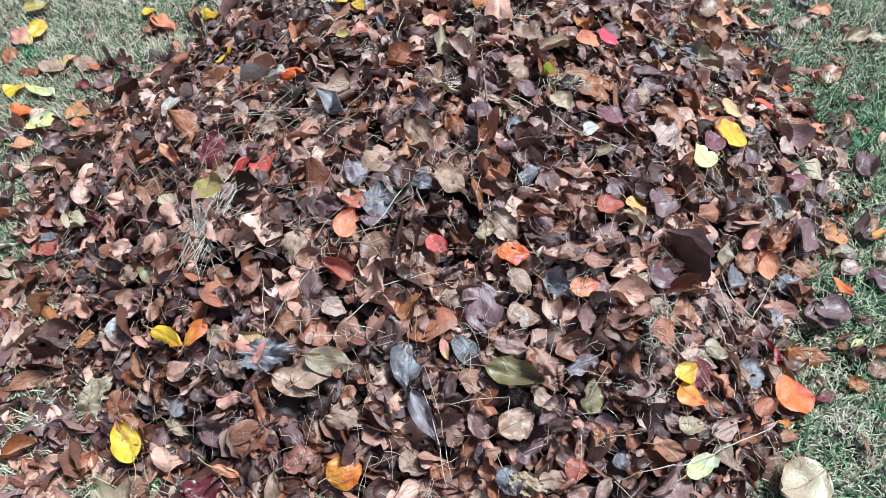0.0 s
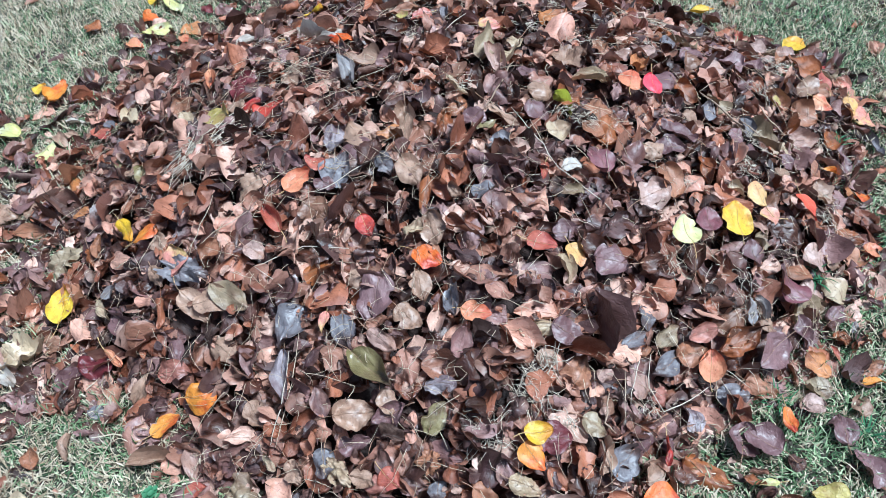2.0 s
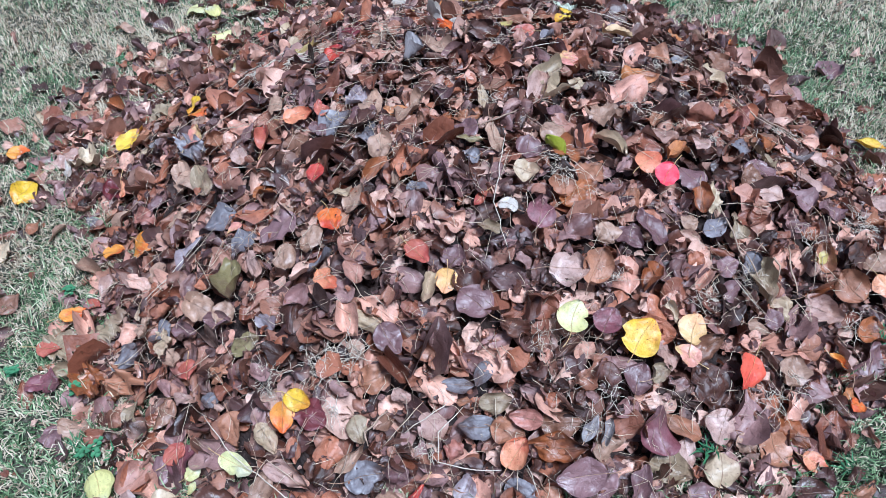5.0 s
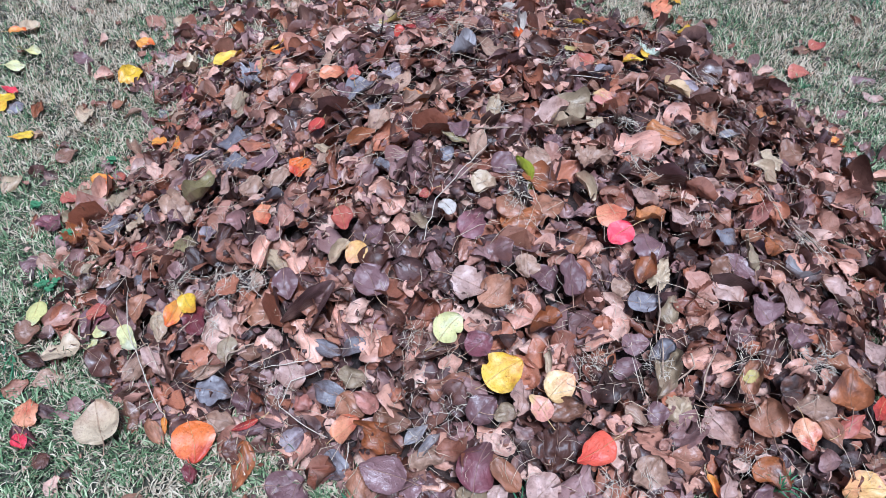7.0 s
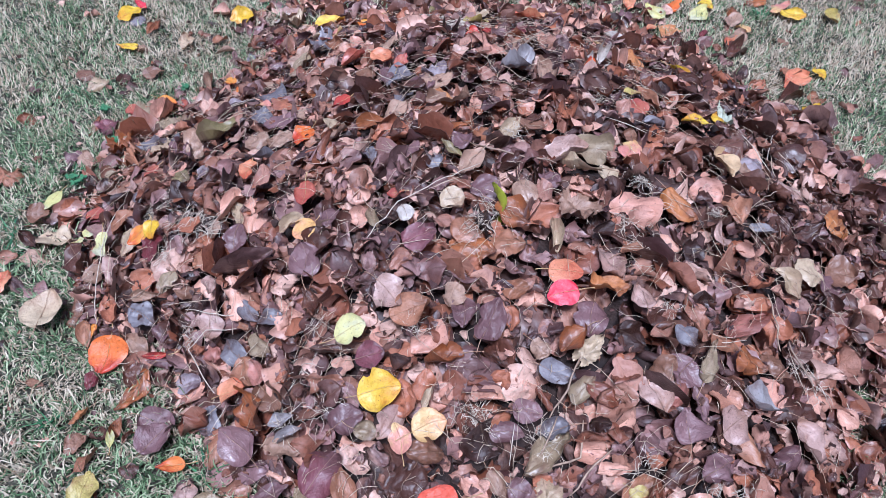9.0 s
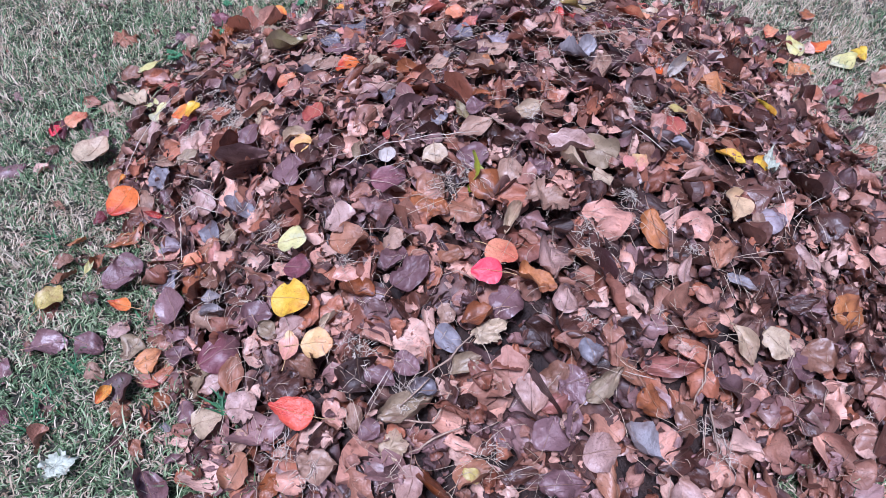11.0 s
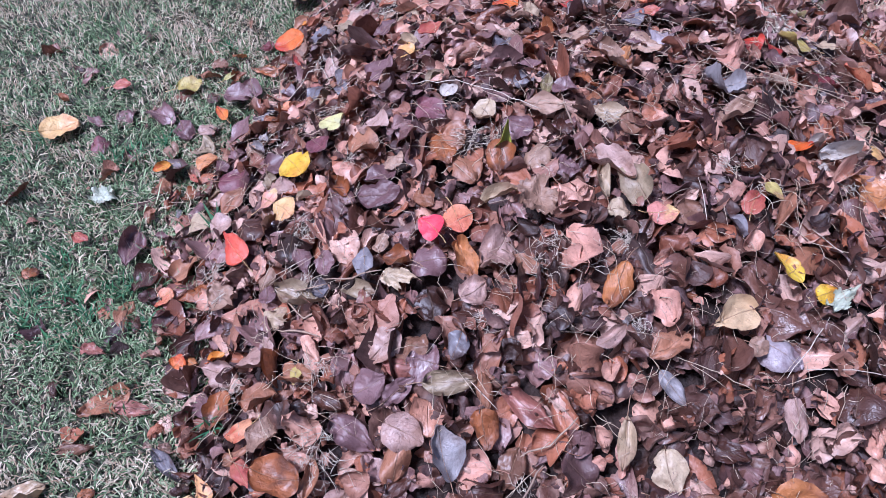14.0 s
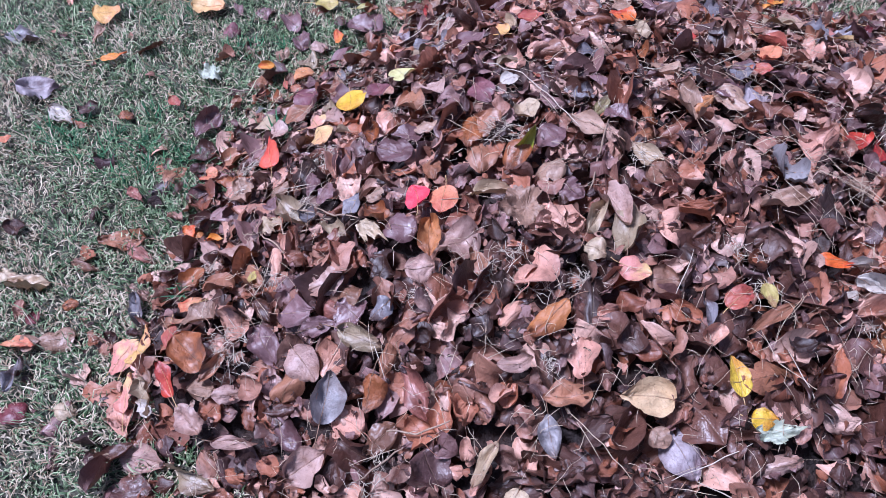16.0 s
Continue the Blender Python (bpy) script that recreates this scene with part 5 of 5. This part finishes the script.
leaf("brown", "ovate", 0.993, 1.650, 181, 82, 29)
leaf("salmon", "ovate", -0.556, 1.140, 316, 94, 28)
leaf("tawny", "ovate", -0.446, 1.422, 327, 94, 77)
leaf("purple", "ovate", -0.116, 1.004, 223, 94, 67)
leaf("tawny", "ovate", -0.791, 0.858, 325, 94, 33)
leaf("sheen_grey", "ovate", -0.116, 0.956, 90, 70, 57)
leaf("brick", "ovate", 0.986, 1.473, 164, 45, 24)
leaf("cream", "ovate", 1.119, 1.723, 168, 54, 38)
leaf("yellow", "ovate", -0.538, 1.536, 72, 60, 49)
leaf("blush", "ovate", 0.628, 1.233, 352, 55, 45)
leaf("maroon", "maple", -0.733, 1.059, 322, 88, 30)
leaf("peach", "ovate", -0.499, 1.335, 148, 32, 26)
leaf("plum", "ovate", 1.037, 0.950, 200, 58, 48)
leaf("tawny", "ovate", -0.566, 1.512, 174, 94, 65)
leaf("coral", "long", -0.178, 0.820, 149, 68, 36)
leaf("coral", "round", -0.847, 1.032, 336, 85, 55)
leaf("cream", "ovate", 0.050, 1.860, 91, 69, 57)
leaf("cream", "maple", -0.537, 0.467, 42, 88, 69)
leaf("pink", "ovate", -0.322, 0.695, 116, 63, 51)
leaf("coral", "ovate", 1.010, 0.770, 180, 42, 28)
leaf("coral", "ovate", -0.018, 0.289, 61, 49, 35)
leaf("white", "ovate", 1.272, 1.331, 161, 73, 37)
leaf("salmon", "ovate", 1.345, 1.432, 233, 30, 24)
leaf("copper", "ovate", -0.587, 1.066, 152, 77, 64)
leaf("white", "ovate", -0.409, 1.351, 176, 94, 27)
leaf("mustard", "ovate", 0.852, 0.796, 195, 59, 48)
leaf("dark", "ovate", 1.196, 1.071, 228, 66, 30)
leaf("lilac", "ovate", 1.371, 1.276, 213, 92, 58)
leaf("amber", "ovate", 1.264, 1.125, 220, 64, 27)
leaf("purple", "ovate", 0.995, 0.857, 234, 67, 51)
leaf("blush", "ovate", 0.352, 1.945, 313, 94, 77)
leaf("peach", "round", 1.129, 0.899, 190, 88, 73)
leaf("sheen_grey", "maple", -0.055, 2.123, 41, 82, 82)
leaf("salmon", "ovate", -1.018, 1.351, 4, 51, 42)
leaf("salmon", "ovate", -0.916, 1.434, 340, 55, 28)
leaf("brick", "ovate", -0.686, 1.193, 33, 94, 77)
leaf("purple", "ovate", 0.731, 0.407, 168, 73, 60)
leaf("yellow", "ovate", 0.614, 2.041, 64, 71, 58)
leaf("pale", "ovate", -1.010, 1.433, 54, 82, 44)
leaf("tawny", "round", -0.926, 1.491, 339, 77, 77)
leaf("rust", "ovate", -0.543, 1.436, 157, 94, 77)
leaf("plum", "ovate", 0.588, 0.371, 228, 53, 32)
leaf("salmon", "ovate", 0.544, 0.367, 188, 55, 45)
leaf("peach", "round", 1.363, 0.999, 209, 69, 69)
leaf("copper", "ovate", 0.953, 1.576, 22, 92, 57)
leaf("cream", "ovate", 0.812, 0.344, 173, 69, 53)
leaf("sheen_grey", "ovate", 1.523, 1.135, 186, 90, 42)
leaf("orange", "ovate", -1.065, 1.481, 349, 78, 41)
leaf("tan", "ovate", 1.001, 0.309, 179, 48, 39)
leaf("pale", "ovate", -1.049, 1.557, 332, 89, 50)
leaf("pale", "ovate", -0.939, 0.928, 113, 69, 44)
leaf("copper", "ovate", -0.820, 0.876, 213, 94, 32)
leaf("salmon", "ovate", -0.945, 1.666, 332, 67, 32)
leaf("blush", "maple", -0.579, 0.445, 66, 88, 77)
leaf("tan", "ovate", -0.703, 1.821, 288, 94, 28)
leaf("yellow", "ovate", -1.127, 1.577, 24, 62, 44)
leaf("tan", "ovate", -0.930, 0.970, 146, 57, 28)
leaf("cream", "ovate", 1.076, 1.725, 18, 94, 35)
leaf("peach", "ovate", -1.031, 1.697, 19, 59, 48)
leaf("tan", "ovate", 0.950, 1.809, 36, 74, 61)
leaf("yellow", "ovate", -0.679, 1.891, 329, 70, 36)
leaf("salmon", "ovate", -0.804, 1.854, 317, 91, 58)
leaf("blush", "ovate", -0.345, 2.321, 61, 59, 48)
leaf("pale", "round", -1.108, 0.906, 32, 72, 72)
leaf("pale", "ovate", -1.067, 0.934, 185, 69, 47)
leaf("amber", "ovate", -1.065, 1.104, 111, 94, 56)
leaf("yellow", "ovate", -0.860, 1.914, 31, 48, 39)
leaf("dark", "ovate", -1.117, 0.958, 129, 63, 51)
leaf("purple", "ovate", -0.429, 2.331, 73, 82, 65)
leaf("purple", "ovate", 0.078, 2.275, 71, 78, 64)
leaf("red", "ovate", -1.160, 0.972, 107, 55, 45)
leaf("maroon", "long", -1.211, 0.831, 51, 89, 36)
leaf("yellow", "ovate", -1.126, 1.102, 80, 38, 31)
leaf("pink", "ovate", -1.190, 1.790, 327, 85, 50)
leaf("yellow", "ovate", -1.161, 1.833, 81, 75, 47)
leaf("yellow", "ovate", -1.300, 0.950, 79, 84, 69)
leaf("orange", "ovate", -1.283, 1.016, 12, 79, 59)
leaf("mustard", "ovate", -1.204, 1.951, 22, 70, 46)
leaf("dark", "round", -0.883, 1.507, 88, 71, 85)
leaf("purple", "ovate", -0.945, 1.358, 24, 60, 42)
leaf("tan", "ovate", -0.888, 1.399, 40, 78, 56)
leaf("scarlet", "heart", 0.717, 1.340, 297, 76, 52, 0.05, 0.45, rise=10)
leaf("yellow", "round", 0.594, 1.202, 122, 71, 68, rise=6)
leaf("pale", "round", 0.514, 1.119, 135, 57, 55, rise=5)
leaf("peach", "round", 0.620, 1.296, 132, 56, 52, rise=5)
leaf("pink", "ovate", 0.648, 1.256, 209, 49, 36, rise=4)
leaf("cream", "round", 0.809, 1.217, 147, 60, 58, rise=4)
leaf("plum", "ovate", 0.720, 1.157, 161, 83, 67, rise=3)
leaf("purple", "ovate", 0.714, 1.003, 250, 76, 60, rise=3)
leaf("salmon", "round", 0.625, 0.937, 113, 58, 48, rise=4)
leaf("plum", "round", 0.326, 1.168, 138, 65, 49, rise=2)
leaf("purple", "round", 0.408, 0.982, 198, 68, 64, rise=2)
leaf("purple", "ovate", 0.437, 1.334, 177, 82, 54, rise=3)
leaf("copper", "round", 0.457, 1.201, 129, 71, 58, rise=2)
leaf("plum", "round", 0.545, 1.167, 122, 50, 50, rise=1)
leaf("purple", "round", 0.642, 1.166, 135, 56, 50, rise=2)
leaf("sheen_grey", "ovate", 0.556, 0.903, 240, 64, 42, rise=3)
leaf("purple", "round", 0.737, 0.850, 167, 66, 63, rise=3)
leaf("blush", "round", 0.758, 1.256, 135, 61, 56, rise=2)
leaf("tawny", "round", 0.800, 1.039, 156, 54, 48, rise=3)
leaf("orange", "ovate", 0.772, 0.904, 298, 49, 25, rise=4)
leaf("brick", "ovate", 0.593, 0.975, 229, 60, 36, rise=1)
leaf("copper", "ovate", 0.729, 1.196, 212, 75, 38, rise=1)
leaf("white", "round", 0.287, 1.124, 218, 41, 32, rise=6)
leaf("khaki", "long", 0.308, 1.073, 219, 45, 26, rise=2)
leaf("lilac", "round", 0.623, 0.840, 129, 50, 36, rise=1)
leaf("blush", "ovate", 0.803, 0.949, 202, 43, 38, rise=2)

strew()
skirt(400)
scraps(620)


# ---- twigs, stems and dry grass on the heap ----
twig_rng = random.Random(5)
TWIG_LOOK = {"pale": (ROOTLET, 0.0009, "pale dry stem lying across the leaf heap"), "straw": (STRAW, 0.0007, "thin dry grass straw lying on the leaves"), "bark": (TWIG, 0.0018, "small grey-brown twig lying on the leaves")}


def twig(kind, *way):
    """A stem along points of the plan, following the heap's skin."""
    r = twig_rng
    material, thick, label = TWIG_LOOK[kind]
    points = []
    for (ax, ay), (bx, by) in zip(way, way[1:]):
        steps = max(3, int(math.hypot(bx - ax, by - ay) / 0.018))
        for k in range(steps):
            t = k / steps
            points.append((ax + (bx - ax) * t, ay + (by - ay) * t))
    points.append(way[-1])
    line = [Vector((px + r.gauss(0, 0.0012), py + r.gauss(0, 0.0012), lay(px, py)[0] + 0.019 + r.gauss(0, 0.0015))) for px, py in points]
    ends = [min(1.0, 0.55 + 0.45 * min(k, len(line) - 1 - k) / 2) for k in range(len(line))]
    v, f = tube(line, [thick * e * r.uniform(0.9, 1.1) for e in ends], 6)
    ob = new("twig" if kind == "bark" else "dry_straw", mesh_of("twig", v, f, material))
    return tagged(ob, label, "twig" if kind == "bark" else "straw", group="straws on the heap")


def wisps(r, x, y, reach, count, thick, arch, spread=3.14, bent=0.5):
    """Tangled dry blades round a place, each with a kink or two: vertices and faces."""
    vs, fs = [], []
    main = r.uniform(0, 2 * math.pi)
    for _ in range(count):
        a, d = r.uniform(0, 2 * math.pi), reach * 0.5 * math.sqrt(r.random())
        px, py = x + d * math.cos(a), y + d * math.sin(a)
        heading = main + r.uniform(-spread, spread) + (math.pi if r.random() < 0.5 else 0)
        size = reach * r.uniform(0.5, 1.2)
        kinks = [r.gauss(0, 0.75) if r.random() < bent else r.gauss(0, 0.1) for _ in range(6)]
        rise = r.uniform(0.0, arch)
        line = []
        for k in range(6):
            heading += kinks[k]
            px, py = px + math.cos(heading) * size / 5, py + math.sin(heading) * size / 5
            line.append(Vector((px, py, lay(px, py)[0] + (0.012 if spread > 3 else 0.008) + rise * math.sin(math.pi * (k + 1) / 7) + r.uniform(0, 0.002))))
        w = thick * r.uniform(0.6, 1.2)
        v, f = tube(line, [w, w, w * 0.9, w * 0.8, w * 0.6, w * 0.3], 3)
        fs += [tuple(q + len(vs) for q in face) for face in f]
        vs += v
    return vs, fs


def tuft(x, y, reach):
    v, f = wisps(twig_rng, x, y, reach * 0.75, 24, 0.0006, 0.007, 1.3)
    return tagged(new("dry_grass_tuft", mesh_of("dry_grass_tuft", v, f, ROOTLET)), "bleached tuft of dry grass roots among the leaves", "grass tuft", group="dry grass tufts")


def nest(x, y, reach):
    v, f = wisps(twig_rng, x, y, reach * 1.1, 110, 0.001, 0.008, 0.9, 0.2)
    return tagged(new("straw_clump", mesh_of("straw_clump", v, f, ROOTLET)), "flat clump of matted dry straw on the leaf heap", "straw clump")


def weed(x, y, reach):
    """A tuft of broader, greener grass."""
    r = twig_rng
    vs, fs = [], []
    for _ in range(26):
        a, d = r.uniform(0, 2 * math.pi), reach * 0.5 * math.sqrt(r.random())
        base = Vector((x + d * math.cos(a), y + d * math.sin(a), lay(x, y)[0] - 0.004))
        head = r.uniform(0, 2 * math.pi)
        size = r.uniform(0.025, 0.055)
        ahead, side = Vector((math.cos(head), math.sin(head), 0)), Vector((-math.sin(head), math.cos(head), 0)) * r.uniform(0.0011, 0.0022)
        lean = r.uniform(0.4, 1.2)
        n = len(vs)
        for k in range(4):
            q = k / 3
            p = base + ahead * size * math.sin(lean) * q + Vector((0, 0, size * (math.cos(lean) * q - 0.25 * q * q)))
            p.z = max(p.z, base.z + 0.006 * q)
            w = side * (1 - q ** 2 * 0.9)
            vs += [p - w, p + Vector((0, 0, -0.0006)), p + w]
        for k in range(3):
            m = n + k * 3
            fs += [(m, m + 1, m + 4, m + 3), (m + 1, m + 2, m + 5, m + 4)]
    return tagged(new("grass_tuft", mesh_of("grass_tuft", vs, fs, WEED)), "fresh green tuft of broad-bladed lawn grass", "grass tuft", group="green tufts in the lawn")


def clover(x, y, reach):
    """A low green weed with round leaflets on thin stems."""
    r = twig_rng
    thing = tagged(new("clover"), "small green clover plant growing in the lawn", "clover", group="green tufts in the lawn")
    thing.location = (x, y, lay(x, y)[0])
    for _ in range(7):
        a, d = r.uniform(0, 2 * math.pi), reach * r.uniform(0.1, 0.6)
        at = Vector((d * math.cos(a), d * math.sin(a), r.uniform(0.016, 0.028)))
        sv, sf = tube([Vector((0, 0, -0.002)), at * 0.6 + Vector((0, 0, 0.006)), at], [0.0007, 0.0006, 0.0005], 4)
        stem = part("stem", mesh_of("stem", sv, sf, WEED), thing)
        vs, fs = [], []
        for leaflet in range(3):
            b = a + leaflet * 2.09
            c = at + Vector((math.cos(b), math.sin(b), 0)) * 0.005
            n = len(vs)
            vs.append(c)
            for q in range(8):
                f = 2 * math.pi * q / 8
                vs.append(c + Vector((math.cos(f) * 0.0045, math.sin(f) * 0.0045, 0.0012 + 0.001 * math.cos(2 * f))))
            fs += [(n, n + 1 + q, n + 1 + (q + 1) % 8) for q in range(8)]
        part("leaflet", mesh_of("leaflet", vs, fs, WEED), stem)
    return thing


def straws(count):
    """Loose grass stems and needles strewn over the whole heap."""
    r = random.Random(91)
    vs, fs = [], []
    for k in range(count):
        a, d = r.uniform(-180, 180), math.sqrt(r.random())
        reach = d * rim(a)
        sx, sy = HEAP_X + reach * math.cos(radians(a)), HEAP_Y + reach * math.sin(radians(a))
        if k % 12 == 0:  # thick where old straw was raked in
            sx, sy = r.gauss(-0.36, 0.17), r.gauss(1.12, 0.17)
        v, f = wisps(r, sx, sy, r.uniform(0.05, 0.11) if k % 6 == 0 else r.uniform(0.015, 0.07), 1, 0.0006, 0.01, 3.14, 0.12 if k % 6 == 0 else 0.5)
        fs += [tuple(q + len(vs) for q in face) for face in f]
        vs += v
    tagged(part("straw_litter", mesh_of("straw_litter", vs, fs, STRAW), heap, "thin dry stems and needles"), kind="stuff")


straws(2300)
twig("pale", (-0.162, 0.731), (-0.096, 0.793), (-0.013, 0.814))
twig("pale", (-0.162, 0.731), (-0.093, 0.714))
twig("pale", (-0.123, 0.892), (-0.072, 0.967), (-0.058, 0.979))
twig("pale", (-0.028, 0.620), (-0.005, 0.559), (0.010, 0.483))
twig("pale", (0.308, 0.505), (0.407, 0.527), (0.556, 0.602), (0.578, 0.622))
twig("pale", (0.524, 0.894), (0.538, 0.838), (0.572, 0.819), (0.632, 0.902))
twig("bark", (0.483, 0.776), (0.492, 0.729), (0.509, 0.726))
twig("bark", (0.497, 0.701), (0.528, 0.664))
twig("straw", (-0.098, 0.529), (-0.113, 0.533), (-0.123, 0.504))
twig("straw", (-0.224, 0.817), (-0.296, 0.712))
twig("straw", (-0.312, 0.825), (-0.295, 0.708))
twig("straw", (-0.001, 0.599), (0.112, 0.603), (0.110, 0.578))
twig("straw", (0.259, 0.551), (0.322, 0.560))
twig("straw", (-0.702, 0.673), (-0.738, 0.639), (-0.780, 0.609))
twig("straw", (0.020, 0.484), (0.002, 0.576), (-0.025, 0.655))
twig("straw", (-0.259, 0.322), (-0.279, 0.431))
twig("pale", (0.649, 0.942), (0.697, 0.935))
twig("straw", (-0.172, 0.902), (-0.193, 0.874))
twig("bark", (0.448, 1.488), (0.500, 1.484), (0.551, 1.466))
twig("bark", (0.535, 1.519), (0.586, 1.528), (0.618, 1.483))
twig("straw", (0.344, 0.655), (0.368, 0.611))
twig("straw", (0.522, 0.745), (0.492, 0.835))
twig("pale", (0.519, 0.788), (0.511, 0.848), (0.508, 0.878))
twig("straw", (0.687, 0.900), (0.636, 0.932))
twig("straw", (0.468, 0.533), (0.446, 0.570), (0.506, 0.604))
twig("straw", (0.542, 0.600), (0.560, 0.546))
twig("bark", (0.542, 1.480), (0.604, 1.471))
twig("pale", (-0.425, 1.774), (-0.181, 1.747))
twig("straw", (0.228, 1.144), (0.176, 1.196))
twig("straw", (-0.121, 0.510), (-0.140, 0.442))
twig("bark", (0.638, 1.529), (0.602, 1.546), (0.561, 1.571))
twig("bark", (0.241, 1.824), (0.266, 1.854), (0.296, 1.890))
twig("straw", (-0.290, 1.741), (-0.555, 1.808))
twig("straw", (0.026, 1.710), (-0.113, 1.782))
twig("pale", (0.633, 1.431), (0.578, 1.419))
twig("straw", (-0.224, 1.508), (-0.260, 1.549), (-0.403, 1.586))
twig("straw", (-0.521, 1.213), (-0.270, 1.181))
twig("straw", (-0.298, 1.157), (-0.492, 1.232), (-0.396, 1.309))
twig("straw", (-0.473, 1.501), (-0.445, 1.563))
twig("straw", (0.020, 2.083), (0.054, 2.080))
twig("pale", (0.382, 1.072), (0.268, 1.106), (0.132, 1.216))
twig("pale", (-0.146, 1.757), (-0.243, 1.678))
twig("pale", (-0.266, 1.523), (-0.324, 1.589), (-0.352, 1.604))
twig("straw", (1.041, 1.156), (0.917, 1.130), (0.871, 1.112))
twig("pale", (-0.091, 1.497), (-0.104, 1.413))
twig("bark", (0.272, 1.809), (0.223, 1.802), (0.178, 1.774))
twig("straw", (0.398, 1.765), (0.379, 1.731))
twig("pale", (0.331, 1.702), (0.295, 1.745))
twig("straw", (-0.000, 1.727), (-0.048, 1.768))
twig("bark", (0.079, 1.354), (0.086, 1.189))
twig("straw", (1.198, 1.537), (1.145, 1.498))
twig("straw", (-0.211, 1.758), (-0.139, 1.766))
twig("straw", (0.177, 1.697), (0.119, 1.647))
twig("straw", (0.312, 1.867), (0.251, 1.828))
nest(-0.437, 0.945, 0.069)
tuft(-0.959, 1.061, 0.059)
tuft(0.364, 0.694, 0.044)
tuft(0.319, 0.612, 0.038)
tuft(0.569, 1.054, 0.059)
tuft(0.384, 0.724, 0.047)
tuft(0.338, 0.621, 0.047)
tuft(0.565, 1.783, 0.056)
tuft(0.629, 1.118, 0.042)
tuft(0.765, 1.365, 0.041)
tuft(0.439, 0.699, 0.033)
tuft(0.478, 1.216, 0.034)
tuft(0.271, 1.249, 0.041)
tuft(0.374, 0.740, 0.049)
tuft(0.340, 0.620, 0.046)
tuft(0.549, 0.805, 0.031)
tuft(0.509, 1.040, 0.039)
tuft(0.583, 1.464, 0.044)
tuft(0.567, 1.744, 0.048)
tuft(0.184, 1.544, 0.056)
tuft(0.590, 1.342, 0.038)
tuft(0.659, 1.069, 0.038)
tuft(0.711, 1.609, 0.040)
tuft(0.041, 1.518, 0.042)
tuft(0.265, 1.267, 0.040)
tuft(0.765, 1.423, 0.043)
tuft(0.593, 1.371, 0.033)
tuft(0.582, 1.474, 0.036)
tuft(-0.215, 1.424, 0.053)
tuft(0.015, 2.045, 0.039)
tuft(0.274, 1.893, 0.044)
tuft(0.566, 1.623, 0.036)
tuft(0.112, 1.541, 0.050)
tuft(0.380, 0.760, 0.057)
tuft(-0.403, 1.419, 0.039)
tuft(0.299, 1.606, 0.032)
tuft(0.222, 1.271, 0.045)
tuft(0.043, 1.511, 0.040)
tuft(-0.174, 1.383, 0.049)
tuft(0.167, 1.505, 0.040)
tuft(0.272, 1.851, 0.035)
tuft(0.592, 1.753, 0.039)
tuft(0.058, 1.662, 0.026)
tuft(0.577, 1.359, 0.032)
tuft(0.055, 1.031, 0.045)
tuft(0.012, 1.249, 0.035)
weed(-0.594, 0.343, 0.053)
clover(0.246, 0.317, 0.035)
weed(-0.047, 0.107, 0.034)
weed(1.190, 1.400, 0.066)
weed(1.272, 1.371, 0.055)
weed(1.103, 1.419, 0.051)
weed(1.046, 1.354, 0.051)
weed(0.899, 1.428, 0.017)
weed(1.321, 0.932, 0.041)
weed(-0.909, 0.642, 0.049)
weed(0.754, 1.649, 0.032)
clover(-0.148, 0.352, 0.016)
clover(0.005, 0.217, 0.014)
clover(0.105, 0.315, 0.013)
weed(-1.150, 1.739, 0.045)
weed(0.762, 0.650, 0.029)
weed(0.900, 0.948, 0.019)
weed(0.970, 0.975, 0.035)
weed(1.004, 0.998, 0.034)
weed(0.265, 0.361, 0.034)
weed(1.227, 1.380, 0.050)
weed(1.147, 1.390, 0.050)
weed(1.129, 1.337, 0.050)
weed(1.057, 1.335, 0.045)
weed(1.234, 1.314, 0.040)
weed(1.227, 0.942, 0.040)
weed(1.172, 0.908, 0.040)
weed(1.085, 1.253, 0.050)
weed(1.059, 1.335, 0.050)
weed(1.017, 1.399, 0.050)
weed(0.993, 1.348, 0.050)
weed(1.040, 1.427, 0.040)
weed(0.949, 1.329, 0.035)
weed(-0.599, 0.366, 0.050)
weed(-0.579, 0.340, 0.035)
weed(0.216, 0.293, 0.035)
weed(0.428, 0.285, 0.050)
weed(0.480, 0.315, 0.050)
weed(-0.403, 2.145, 0.020)
weed(-0.843, 2.559, 0.050)
weed(-0.967, 0.635, 0.050)
weed(-1.163, 1.739, 0.040)
weed(-0.899, 1.602, 0.030)
weed(0.766, 1.228, 0.040)
weed(0.751, 0.946, 0.030)
